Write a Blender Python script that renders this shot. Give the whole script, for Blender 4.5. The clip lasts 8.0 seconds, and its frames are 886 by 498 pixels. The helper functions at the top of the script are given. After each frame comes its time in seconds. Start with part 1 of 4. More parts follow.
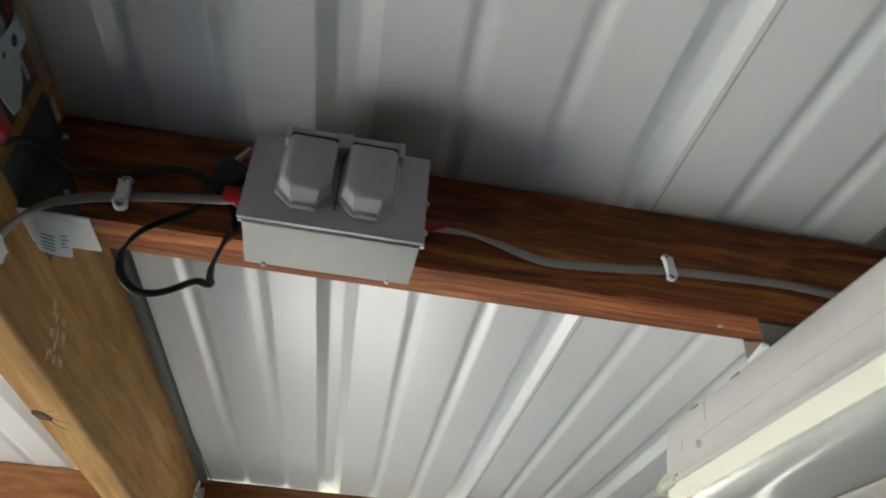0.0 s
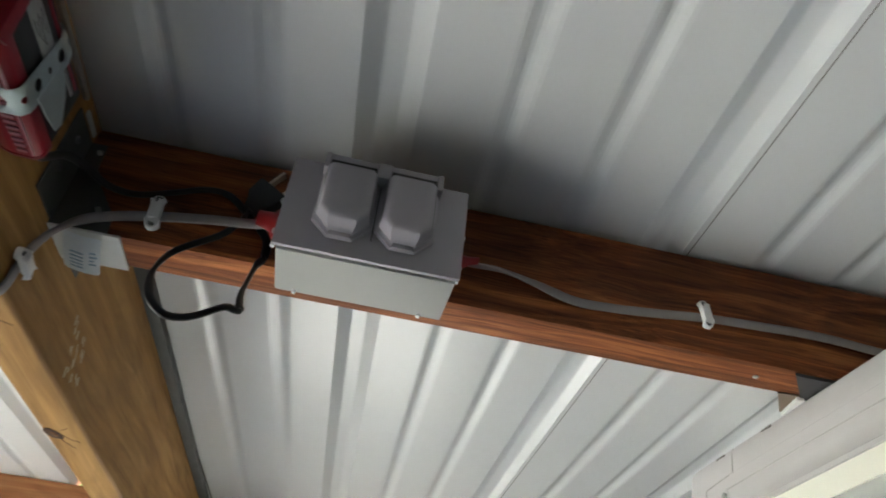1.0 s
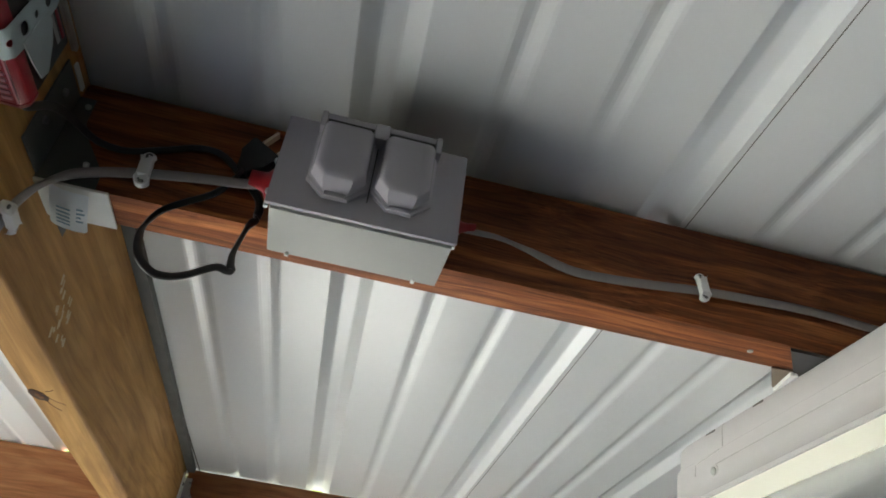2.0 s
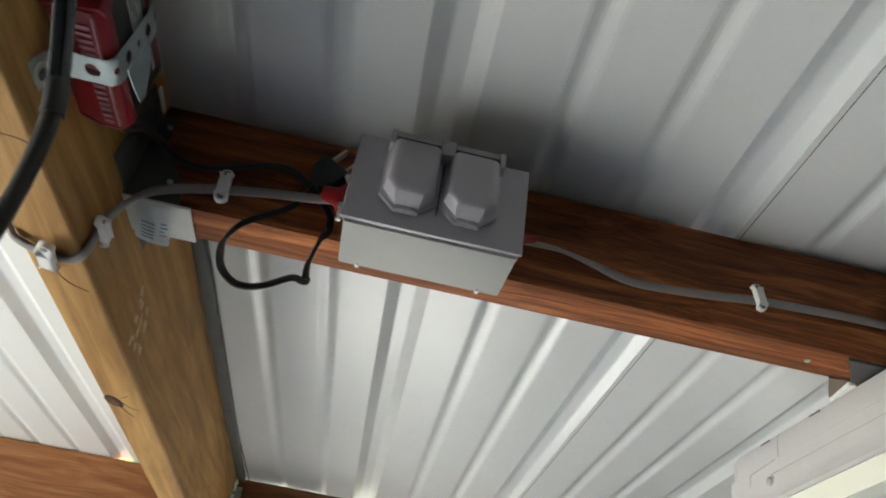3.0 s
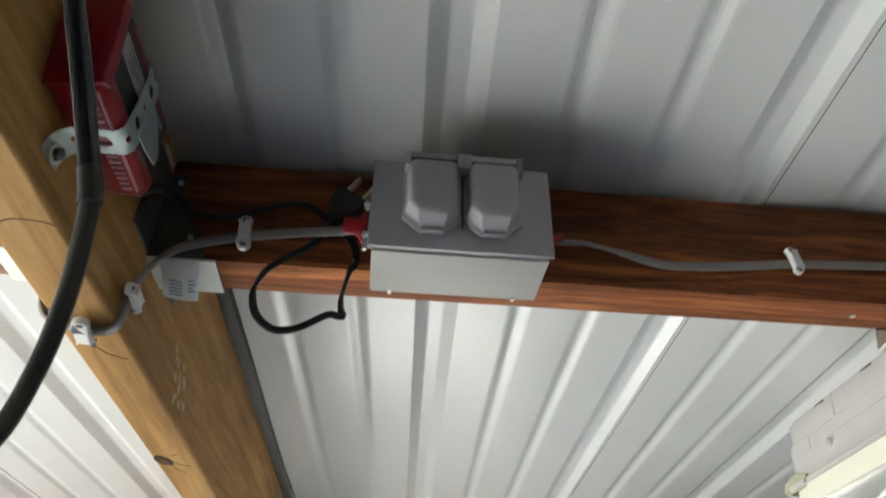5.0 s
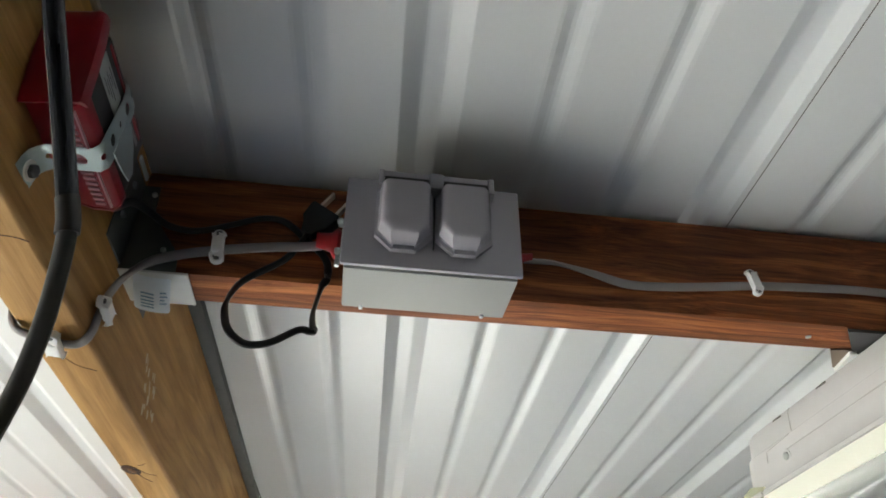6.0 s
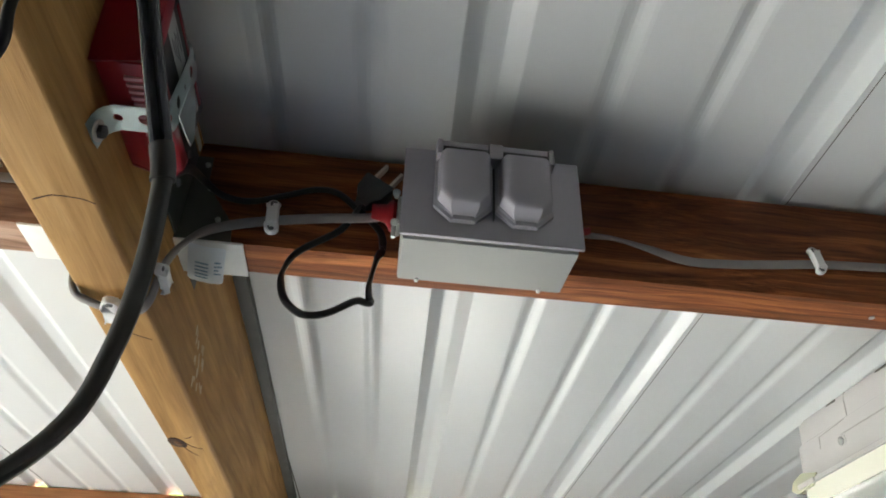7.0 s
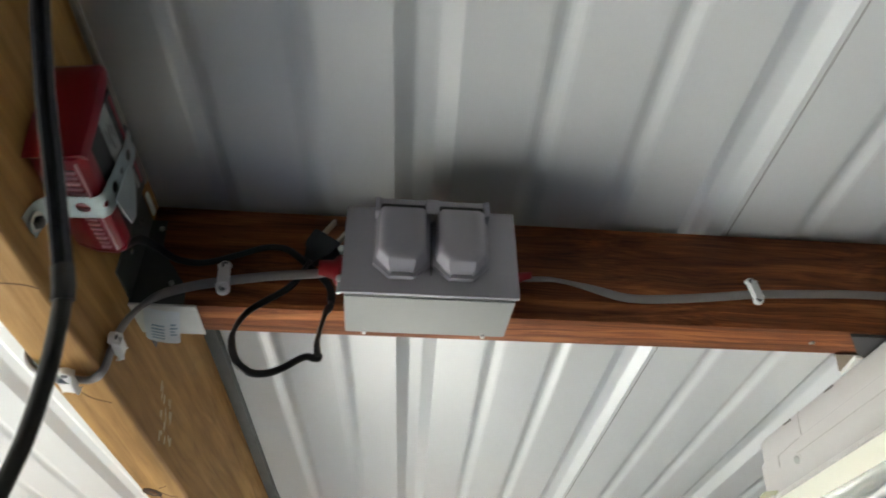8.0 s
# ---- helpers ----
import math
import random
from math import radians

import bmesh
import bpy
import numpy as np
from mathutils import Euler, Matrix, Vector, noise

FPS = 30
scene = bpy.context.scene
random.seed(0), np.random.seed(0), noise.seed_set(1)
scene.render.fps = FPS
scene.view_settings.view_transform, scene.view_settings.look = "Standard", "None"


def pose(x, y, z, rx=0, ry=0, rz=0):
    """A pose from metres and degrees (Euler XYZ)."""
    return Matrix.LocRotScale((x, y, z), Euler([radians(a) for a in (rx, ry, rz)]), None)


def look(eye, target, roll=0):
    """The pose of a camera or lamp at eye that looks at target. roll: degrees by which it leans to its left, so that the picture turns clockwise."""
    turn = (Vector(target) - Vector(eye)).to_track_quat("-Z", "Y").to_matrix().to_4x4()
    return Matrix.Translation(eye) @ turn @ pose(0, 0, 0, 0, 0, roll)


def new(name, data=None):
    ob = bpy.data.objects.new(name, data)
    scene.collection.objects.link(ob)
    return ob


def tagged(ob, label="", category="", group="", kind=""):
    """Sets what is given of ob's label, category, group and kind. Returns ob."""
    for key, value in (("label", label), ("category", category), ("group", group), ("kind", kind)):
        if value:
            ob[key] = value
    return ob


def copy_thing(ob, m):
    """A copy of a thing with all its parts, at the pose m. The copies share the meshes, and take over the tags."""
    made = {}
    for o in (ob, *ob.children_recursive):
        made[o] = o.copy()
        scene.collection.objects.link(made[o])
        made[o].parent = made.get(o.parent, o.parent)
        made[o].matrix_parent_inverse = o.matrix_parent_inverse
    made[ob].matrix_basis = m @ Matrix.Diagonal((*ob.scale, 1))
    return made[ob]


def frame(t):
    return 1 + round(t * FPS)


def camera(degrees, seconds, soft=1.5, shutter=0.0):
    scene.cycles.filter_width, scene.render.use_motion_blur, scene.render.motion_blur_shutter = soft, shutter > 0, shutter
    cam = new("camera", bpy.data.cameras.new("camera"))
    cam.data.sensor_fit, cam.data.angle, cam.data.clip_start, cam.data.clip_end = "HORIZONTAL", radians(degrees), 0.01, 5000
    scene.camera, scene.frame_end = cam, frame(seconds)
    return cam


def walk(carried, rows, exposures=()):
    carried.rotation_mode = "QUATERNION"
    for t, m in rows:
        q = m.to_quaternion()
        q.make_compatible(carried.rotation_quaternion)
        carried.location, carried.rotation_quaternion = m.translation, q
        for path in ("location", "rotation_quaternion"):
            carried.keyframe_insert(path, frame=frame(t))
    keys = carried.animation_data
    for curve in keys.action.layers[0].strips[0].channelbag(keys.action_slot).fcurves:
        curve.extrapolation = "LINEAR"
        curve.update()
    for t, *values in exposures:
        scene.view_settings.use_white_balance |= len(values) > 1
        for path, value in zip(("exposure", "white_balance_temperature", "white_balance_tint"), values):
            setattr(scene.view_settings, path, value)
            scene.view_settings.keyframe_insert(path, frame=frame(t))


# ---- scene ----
cam = camera(64.27, 8.0, soft=1.75, shutter=0.5)
PATH = [
    (0, (0.07110, -0.36248, 1.65682), (0.19837, 0.46337, 2.20616), 3.88),
    (0.5, (0.04947, -0.35113, 1.67254), (0.17241, 0.47254, 2.22613), 5.21),
    (0.8, (0.0500, -0.3500, 1.6710), (0.1779, 0.4703, 2.2285), 5.40),
    (1, (0.05302, -0.35345, 1.66643), (0.16465, 0.45447, 2.24505), 7.13),
    (1.3, (0.0380, -0.3610, 1.6630), (0.1134, 0.4578, 2.2320), 7.50),
    (1.5, (0.04741, -0.34513, 1.65801), (0.17428, 0.46830, 2.22567), 8.40),
    (1.7, (0.05260, -0.34097, 1.66430), (0.18609, 0.48185, 2.21672), 7.73),
    (2.8, (0.03587, -0.34395, 1.65418), (0.15180, 0.47189, 2.22072), 8.56),
    (3, (0.02933, -0.35054, 1.64931), (0.11335, 0.46947, 2.21546), 9.36),
    (3.3, (0.0260, -0.3560, 1.6500), (0.1065, 0.4650, 2.2152), 9.00),
    (3.5, (0.02781, -0.35119, 1.64315), (0.11301, 0.47475, 2.20043), 8.13),
    (3.8, (0.0210, -0.3420, 1.6400), (0.0929, 0.5023, 2.1710), 6.50),
    (4, (0.01034, -0.32377, 1.64003), (0.04885, 0.52373, 2.16942), 5.55),
    (4.2, (0.0000, -0.3300, 1.6450), (0.0475, 0.5224, 2.1657), 3.60),
    (4.5, (0.00792, -0.33533, 1.65352), (0.07331, 0.49903, 2.20085), 0.42),
    (4.8, (0.0150, -0.3420, 1.6630), (0.1029, 0.4884, 2.2131), -0.70),
    (5, (0.01322, -0.34982, 1.65823), (0.08921, 0.47027, 2.22539), 0.89),
    (5.2, (0.01520, -0.36000, 1.66200), (0.09920, 0.45450, 2.23700), 0.90),
    (6.3, (0.01100, -0.36300, 1.66000), (0.12800, 0.45200, 2.22850), 0.60),
    (6.5, (0.00680, -0.35858, 1.65922), (0.12037, 0.45979, 2.22258), 1.06),
    (6.8, (-0.0030, -0.3510, 1.6570), (0.0999, 0.4779, 2.2068), 1.10),
    (7, (-0.00935, -0.34665, 1.65603), (0.07684, 0.47862, 2.21415), 2.18),
    (7.5, (-0.00735, -0.35889, 1.66125), (0.07261, 0.46042, 2.22900), 1.51),
    (7.8, (0.0080, -0.3710, 1.6660), (0.0924, 0.4420, 2.2421), 0.10),
    (8, (0.02629, -0.38224, 1.66923), (0.10954, 0.43538, 2.23893), -0.55),
]
walk(cam, [(t, look(eye, target, roll)) for t, eye, target, roll in PATH],
     exposures=[(0, 3.79), (1.5, 3.82), (3.0, 3.84), (4.2, 3.93), (8.0, 3.98)])

# ---- light ----
SUN_ELEV, SUN_AZ = radians(66), radians(25)   # azimuth counted from +y towards -x
world = bpy.data.worlds.new("sky")
scene.world = world
world.use_nodes = True
_sky = world.node_tree.nodes.new("ShaderNodeTexSky")
_sky.sky_type, _sky.sun_disc = "NISHITA", False
_sky.sun_elevation, _sky.sun_rotation = SUN_ELEV, -SUN_AZ
world.node_tree.links.new(_sky.outputs["Color"], world.node_tree.nodes["Background"].inputs["Color"])
world.node_tree.nodes["Background"].inputs["Strength"].default_value = 0.14
sun = new("sun", bpy.data.lights.new("sun", "SUN"))
sun.data.energy, sun.data.angle, sun.data.color = 4.8, radians(0.6), (1.0, 0.952, 0.920)
_from = Vector((-math.sin(SUN_AZ) * math.cos(SUN_ELEV), math.cos(SUN_AZ) * math.cos(SUN_ELEV), math.sin(SUN_ELEV)))
sun.matrix_world = look(_from * 20, (0, 0, 0))


# ---- materials ----
class Nodes:
    """A small wrapper round one material's node tree."""

    def __init__(self, name):
        self.mat = bpy.data.materials.new(name)
        self.mat.use_nodes = True
        self.tree = self.mat.node_tree
        self.bsdf = self.tree.nodes["Principled BSDF"]
        self.place = None

    def add(self, kind, **values):
        n = self.tree.nodes.new("ShaderNode" + kind)
        for k, v in values.items():
            n.inputs[k.replace("_", " ")].default_value = v
        return n

    def link(self, a, b):
        self.tree.links.new(a, b)

    def coords(self, scale=(1, 1, 1), rot=(0, 0, 0)):
        m = self.add("Mapping", Scale=scale, Rotation=rot)
        self.link(self.place or self.tree.nodes.new("ShaderNodeTexCoord").outputs["Object"], m.inputs["Vector"])
        return m.outputs["Vector"]

    def wander(self, axis, amount):
        """Object places pushed sideways by a slow drift along the grain; later coords() follow it."""
        base = self.tree.nodes.new("ShaderNodeTexCoord").outputs["Object"]
        slow = self.add("Mapping", Scale=tuple(0.3 if k == axis else 1.0 for k in range(3)))
        self.link(base, slow.inputs["Vector"])
        drift = self.add("TexNoise", Scale=16.0, Detail=2.0, Roughness=0.5)
        self.link(slow.outputs["Vector"], drift.inputs["Vector"])
        mid = self.tree.nodes.new("ShaderNodeVectorMath")
        mid.operation = "MULTIPLY_ADD"
        mid.inputs[1].default_value, mid.inputs[2].default_value = (amount,) * 3, (-amount / 2,) * 3
        self.link(drift.outputs["Color"], mid.inputs[0])
        both = self.tree.nodes.new("ShaderNodeVectorMath")
        self.link(base, both.inputs[0])
        self.link(mid.outputs["Vector"], both.inputs[1])
        self.place = both.outputs["Vector"]

    def noise(self, vec, scale, detail=4.0, rough=0.55, distort=0.0):
        n = self.add("TexNoise", Scale=scale, Detail=detail, Roughness=rough, Distortion=distort)
        self.link(vec, n.inputs["Vector"])
        return n.outputs["Fac"]

    def ramp(self, fac, stops):
        r = self.tree.nodes.new("ShaderNodeValToRGB")
        el = r.color_ramp.elements
        while len(el) < len(stops):
            el.new(0.5)
        for e, (p, c) in zip(el, stops):
            e.position, e.color = p, (*c, 1) if len(c) == 3 else c
        self.link(fac, r.inputs["Fac"])
        return r.outputs["Color"]

    def mix(self, fac, a, b, mode="MIX"):
        m = self.tree.nodes.new("ShaderNodeMix")
        m.data_type, m.blend_type = "RGBA", mode
        for sock, v in ((m.inputs[0], fac), (m.inputs[6], a), (m.inputs[7], b)):
            if isinstance(v, (int, float)):
                sock.default_value = v
            elif isinstance(v, tuple):
                sock.default_value = (*v, 1)
            else:
                self.link(v, sock)
        return m.outputs[2]

    def bump(self, height, strength, distance=0.001):
        b = self.add("Bump", Strength=strength, Distance=distance)
        self.link(height, b.inputs["Height"])
        self.link(b.outputs["Normal"], self.bsdf.inputs["Normal"])

    def set(self, **values):
        for k, v in values.items():
            sock = self.bsdf.inputs[k.replace("_", " ")]
            if hasattr(v, "is_output"):
                self.link(v, sock)
            else:
                sock.default_value = (*v, 1) if isinstance(v, tuple) and len(v) == 3 else v
        return self.mat


def plain(name, colour, rough=0.5, metal=0.0, vary=0.12, grain=60.0, bump=0.05, **more):
    """A surface of one colour with faint soiling at two scales, uneven gloss and fine relief."""
    n = Nodes(name)
    v = n.coords()
    big, fine = n.noise(v, grain * 0.15, 3.0), n.noise(v, grain, 5.0, 0.65)
    dark = tuple(c * (1 - vary * 1.6) for c in colour)
    light = tuple(min(1.0, c * (1 + vary * 0.6)) for c in colour)
    col = n.mix(0.45, n.ramp(big, [(0.3, dark), (0.7, light)]), n.ramp(fine, [(0.25, dark), (0.75, light)]))
    uneven = min(0.2, vary * 1.6)
    r = n.ramp(fine, [(0.2, (rough * (1 - uneven),) * 3), (0.8, (min(1, rough * (1 + uneven)),) * 3)])
    n.bump(n.noise(v, grain * 4, 3.0), bump, 0.0006)
    return n.set(Base_Color=col, Roughness=r, Metallic=metal, **more)


def wood(name, dark, mid, light, axis, rough=0.66, rings=60.0, bump=0.25, flames=0.75, lined=0.8, fine=330.0, heart=None, tilt=(0, 0, 0), growth=40.0, strong=0.6, sway=0.012):
    """Sawn timber: rings drawn out along the grain, fine fibre streaks, blotches, pale and dark patches."""
    n = Nodes(name)
    n.wander(axis, sway)
    s = [1.0, 1.0, 1.0]
    s[axis] = 0.07
    v = n.coords(tuple(s))
    long = [1.0, 1.0, 1.0]
    long[axis] = 0.012
    fibre = n.noise(n.coords(tuple(long)), 900.0, 6.0, 0.7)
    warp = n.noise(v, 9.0, 3.0, 0.5)
    band = n.add("TexNoise", Scale=rings, Detail=2.0, Roughness=0.4, Distortion=1.2)
    n.link(v, band.inputs["Vector"])
    col = n.ramp(band.outputs["Fac"], [(0.30, dark), (0.5, mid), (0.68, light)])
    streak = n.ramp(fibre, [(0.3, tuple(c * 0.55 for c in mid)), (0.7, tuple(min(1, c * 1.15) for c in light))])
    col = n.mix(0.15 + 0.4 * lined, col, streak)
    strand = [1.0, 1.0, 1.0]
    strand[axis] = 0.022
    lines = n.noise(n.coords(tuple(strand)), fine, 4.0, 0.65, 0.4)
    col = n.mix(lined, col, n.ramp(lines, [(0.34, (0.50, 0.46, 0.42)), (0.46, (0.95, 0.95, 0.95)), (0.56, (1.0, 1.0, 1.0)), (0.68, (1.35, 1.32, 1.28))]), "MULTIPLY")
    flame = n.noise(n.coords(tuple(0.22 if k == axis else 1.0 for k in range(3))), 26.0, 2.0, 0.5, 2.5)
    col = n.mix(flames, col, n.ramp(flame, [(0.36, (0.55, 0.50, 0.47)), (0.5, (1.0, 1.0, 1.0)), (0.66, (1.12, 1.12, 1.1))]), "MULTIPLY")
    blotch = n.ramp(warp, [(0.3, (0.62, 0.60, 0.58)), (0.65, (1.0, 1.0, 1.0))])
    col = n.mix(0.8, col, blotch, "MULTIPLY")
    if heart:
        # growth rings round a heart line beside the board, cut at a slant into long flames
        move = n.add("Mapping", Location=tuple(-c for c in heart))
        turn = n.add("Mapping", Rotation=tilt, Scale=tuple(0.16 if k == axis else 1.0 for k in range(3)))
        n.link(n.place, move.inputs["Vector"])
        n.link(move.outputs["Vector"], turn.inputs["Vector"])
        rings_on = n.add("TexWave", Scale=growth, Distortion=5.0, Detail=3.0, Detail_Scale=0.5, Detail_Roughness=0.6)
        rings_on.wave_type, rings_on.rings_direction, rings_on.wave_profile = "RINGS", "XYZ"[axis], "SAW"
        n.link(turn.outputs["Vector"], rings_on.inputs["Vector"])
        late = n.ramp(rings_on.outputs["Fac"], [(0.0, (1.18, 1.16, 1.12)), (0.5, (1.0, 1.0, 1.0)), (0.86, (0.58, 0.52, 0.48)), (1.0, (1.1, 1.08, 1.06))])
        col = n.mix(strong, col, late, "MULTIPLY")
    n.bump(lines, bump, 0.0012)
    return n.set(Base_Color=col, Roughness=rough, Specular_IOR_Level=0.28)


def steel_sheet(name):
    """Pale painted roofing steel: satin paint, faint chalking along the sheet, water marks and dust."""
    n = Nodes(name)
    v = n.coords((1.0, 0.12, 1.0))
    run = n.noise(v, 9.0, 2.0, 0.5)
    spot = n.noise(n.coords(), 55.0, 6.0, 0.7)
    cloud = n.noise(n.coords(), 5.0, 3.0)
    col = n.ramp(run, [(0.25, (0.665, 0.685, 0.69)), (0.7, (0.695, 0.71, 0.715))])
    col = n.mix(0.35, col, n.ramp(cloud, [(0.35, (0.65, 0.67, 0.68)), (0.65, (0.715, 0.725, 0.73))]))
    dirt = n.ramp(spot, [(0.72, (0, 0, 0)), (0.85, (0.25, 0.25, 0.25))])
    col = n.mix(dirt, col, (0.42, 0.41, 0.38))
    mark = n.noise(n.coords((1.0, 0.25, 1.0)), 3.0, 5.0, 0.6)
    col = n.mix(0.6, col, n.ramp(mark, [(0.25, (0.93, 0.93, 0.94)), (0.7, (1.0, 1.0, 1.0))]), "MULTIPLY")
    rough = n.ramp(run, [(0.05, (0.30,) * 3), (0.95, (0.35,) * 3)])
    return n.set(Base_Color=col, Roughness=rough, Specular_IOR_Level=0.5)


def clear_plastic(name, tint=(0.93, 0.95, 0.86)):
    n = Nodes(name)
    n.bump(n.noise(n.coords((1, 0.2, 1)), 30.0, 2.0), 0.05, 0.001)
    return n.set(Base_Color=tint, Roughness=0.12, IOR=1.4, Transmission_Weight=0.6)


STEEL = steel_sheet("painted roofing steel")
PINE = wood("treated pine", (0.36, 0.183, 0.054), (0.50, 0.278, 0.090), (0.62, 0.370, 0.138), 1, flames=0.25, lined=0.22, heart=(-0.30, 0.0, 2.03), tilt=(0.03, 0, 0.035), growth=26.0, strong=0.22)
STAIN = wood("red-brown stained timber", (0.055, 0.011, 0.005), (0.185, 0.044, 0.014), (0.56, 0.208, 0.070), 0, fine=560.0, lined=0.85, flames=0.5, heart=(0.24, 0.125, 1.965), tilt=(0, 0.012, 0.035), growth=46.0, strong=0.75, sway=0.024)
PALE = wood("pale timber", (0.30, 0.27, 0.23), (0.42, 0.39, 0.34), (0.52, 0.49, 0.43), 1)
HEART = wood("knot heart", (0.06, 0.022, 0.008), (0.13, 0.05, 0.02), (0.2, 0.09, 0.035), 2, rings=300)
KNOT = wood("knot wood", (0.010, 0.004, 0.002), (0.035, 0.012, 0.005), (0.08, 0.03, 0.012), 2, rings=300)
PALE_MARK = plain("pale scratched wood", (0.55, 0.45, 0.28), 0.7, vary=0.15)
# a paler copy of the stain, for the strong light beyond the rafter
LIT_STAIN = wood("stained timber with painted light", (0.22, 0.10, 0.055), (0.42, 0.24, 0.155), (0.58, 0.40, 0.30), 0, lined=0.5)
BOARD = wood("brown stained board", (0.26, 0.095, 0.036), (0.38, 0.155, 0.064), (0.48, 0.225, 0.10), 0, rings=90, flames=0.3, lined=0.45)
BOX_GREY = plain("grey box enamel", (0.385, 0.39, 0.375), 0.62, vary=0.05, grain=60, bump=0.04)
LID_GREY = plain("grey cover enamel", (0.385, 0.37, 0.405), 0.21, vary=0.02, grain=50, bump=0.02)
NAIL = plain("dull nail head", (0.16, 0.16, 0.165), 0.5, 0.3, vary=0.1)
CABLE_GREY = plain("grey cable jacket", (0.275, 0.253, 0.247), 0.4, vary=0.1, grain=200)
CLIP_WHITE = plain("white clip plastic", (0.88, 0.87, 0.87), 0.35, vary=0.05, grain=200)
RED_PLASTIC = plain("red bushing plastic", (0.30, 0.010, 0.016), 0.4, vary=0.1, grain=200)
CHARGER_RED = plain("red charger shell", (0.29, 0.007, 0.020), 0.33, vary=0.08, grain=150)
CHARGER_BLACK = plain("black charger shell", (0.018, 0.018, 0.019), 0.45, vary=0.1, grain=150)
RIDGE_SHEEN = plain("ridge with painted sheen", (0.56, 0.26, 0.29), 0.4, vary=0.06)
LABEL_GREY = plain("grey rating label", (0.36, 0.38, 0.38), 0.4, vary=0.08)
INK = plain("dark print", (0.055, 0.055, 0.058), 0.55)
LAP_SHADE = plain("dark lap shade", (0.10, 0.09, 0.075), 0.7)
INK_BLUE = plain("blue-grey print", (0.25, 0.38, 0.48), 0.5)
RUBBER = plain("black cord rubber", (0.016, 0.016, 0.017), 0.32, vary=0.15, grain=120)
DULL_RUBBER = plain("dull cord rubber", (0.036, 0.036, 0.035), 0.5, vary=0.15, grain=120)
LIT_CORD = plain("cord rubber with painted light", (0.040, 0.042, 0.052), 0.22, vary=0.15, grain=120)
ZINC = plain("galvanised steel", (0.62, 0.66, 0.67), 0.38, 0.9, vary=0.15, grain=90)
DULL_ZINC = plain("dull galvanised hanger", (0.50, 0.51, 0.50), 0.5, 0.55, vary=0.2, grain=70)
# hanger tones carry painted light: pale sheet at the eave, dark cheeks, bright seats
HANGER = plain("grey galvanised sheet", (0.74, 0.73, 0.69), 0.45, 0.0, vary=0.12, grain=70)
SHADED_ZINC = plain("galvanised sheet with painted shade", (0.105, 0.108, 0.102), 0.5, 0.2, vary=0.15, grain=70)
LIT_ZINC = plain("galvanised sheet with painted light", (0.88, 0.88, 0.84), 0.36, 0.0, vary=0.08, grain=70)
DARK_TRIM = plain("dark grey-green paint", (0.075, 0.080, 0.075), 0.6, vary=0.12, grain=60)
BRASS = plain("pale blade metal", (0.75, 0.62, 0.5), 0.3, 0.9)
STRAP = plain("zinc hanger strap", (0.58, 0.68, 0.70), 0.36, 0.75, vary=0.15, grain=120)
LAMP_WHITE = plain("white lamp housing", (0.54, 0.525, 0.53), 0.4, vary=0.05, grain=80)
REFLECTOR = plain("white lamp tray", (0.85, 0.86, 0.83), 0.3, vary=0.03)
CLEAR = clear_plastic("milky yellowed diffuser", (0.96, 0.965, 0.93))
PAPER = plain("white label paper", (0.88, 0.92, 0.95), 0.45, vary=0.06)
FLOOR_DARK = plain("dark unseen floor", (0.048, 0.057, 0.070), 0.8, vary=0.15, grain=9, bump=0.3)
BLOCKER = plain("dark unseen boards", (0.039, 0.040, 0.042), 0.6, vary=0.1, grain=8)


# ---- building helpers ----
BASE = 1.9   # height of the outlet box's lower edge; the plan below counts decimetres from its lower corner


def P(x, y, z):
    return Vector((x * 0.1, y * 0.1, BASE + z * 0.1))


def thing(name, at, label, category, group="", kind=""):
    ob = new(name)
    ob.empty_display_size = 0.02
    ob.location = P(*at)
    return tagged(ob, label, category, group, kind)


def root_place(ob):
    p = Vector()
    while ob:
        p = p + ob.location
        ob = ob.parent
    return p


def part(name, bm, material, parent=None, label="", smooth=True):
    """Link a bmesh, drawn in world metres, as one mesh under a thing or part."""
    if parent is not None:
        bmesh.ops.translate(bm, verts=bm.verts, vec=-root_place(parent))
    me = bpy.data.meshes.new(name)
    bmesh.ops.recalc_face_normals(bm, faces=bm.faces)
    bm.to_mesh(me)
    bm.free()
    me.materials.append(material)
    if smooth:
        me.shade_smooth()
        me.set_sharp_from_angle(angle=radians(35))
    ob = new(name, me)
    ob.parent = parent
    return tagged(ob, label)


def block(lo, hi, bevel=0.0, bm=None):
    """An upright box between two plan corners, with eased edges (bevel in plan units)."""
    bm = bm or bmesh.new()
    a, b = P(*lo), P(*hi)
    vs = [bm.verts.new((x, y, z)) for x in (a.x, b.x) for y in (a.y, b.y) for z in (a.z, b.z)]
    fs = [bm.faces.new([vs[i] for i in q]) for q in ((0, 1, 3, 2), (4, 6, 7, 5), (0, 4, 5, 1), (2, 3, 7, 6), (0, 2, 6, 4), (1, 5, 7, 3))]
    if bevel:
        es = list({e for f in fs for e in f.edges})
        bmesh.ops.bevel(bm, geom=es, offset=bevel * 0.1, segments=2, affect="EDGES", profile=0.6)
    return bm


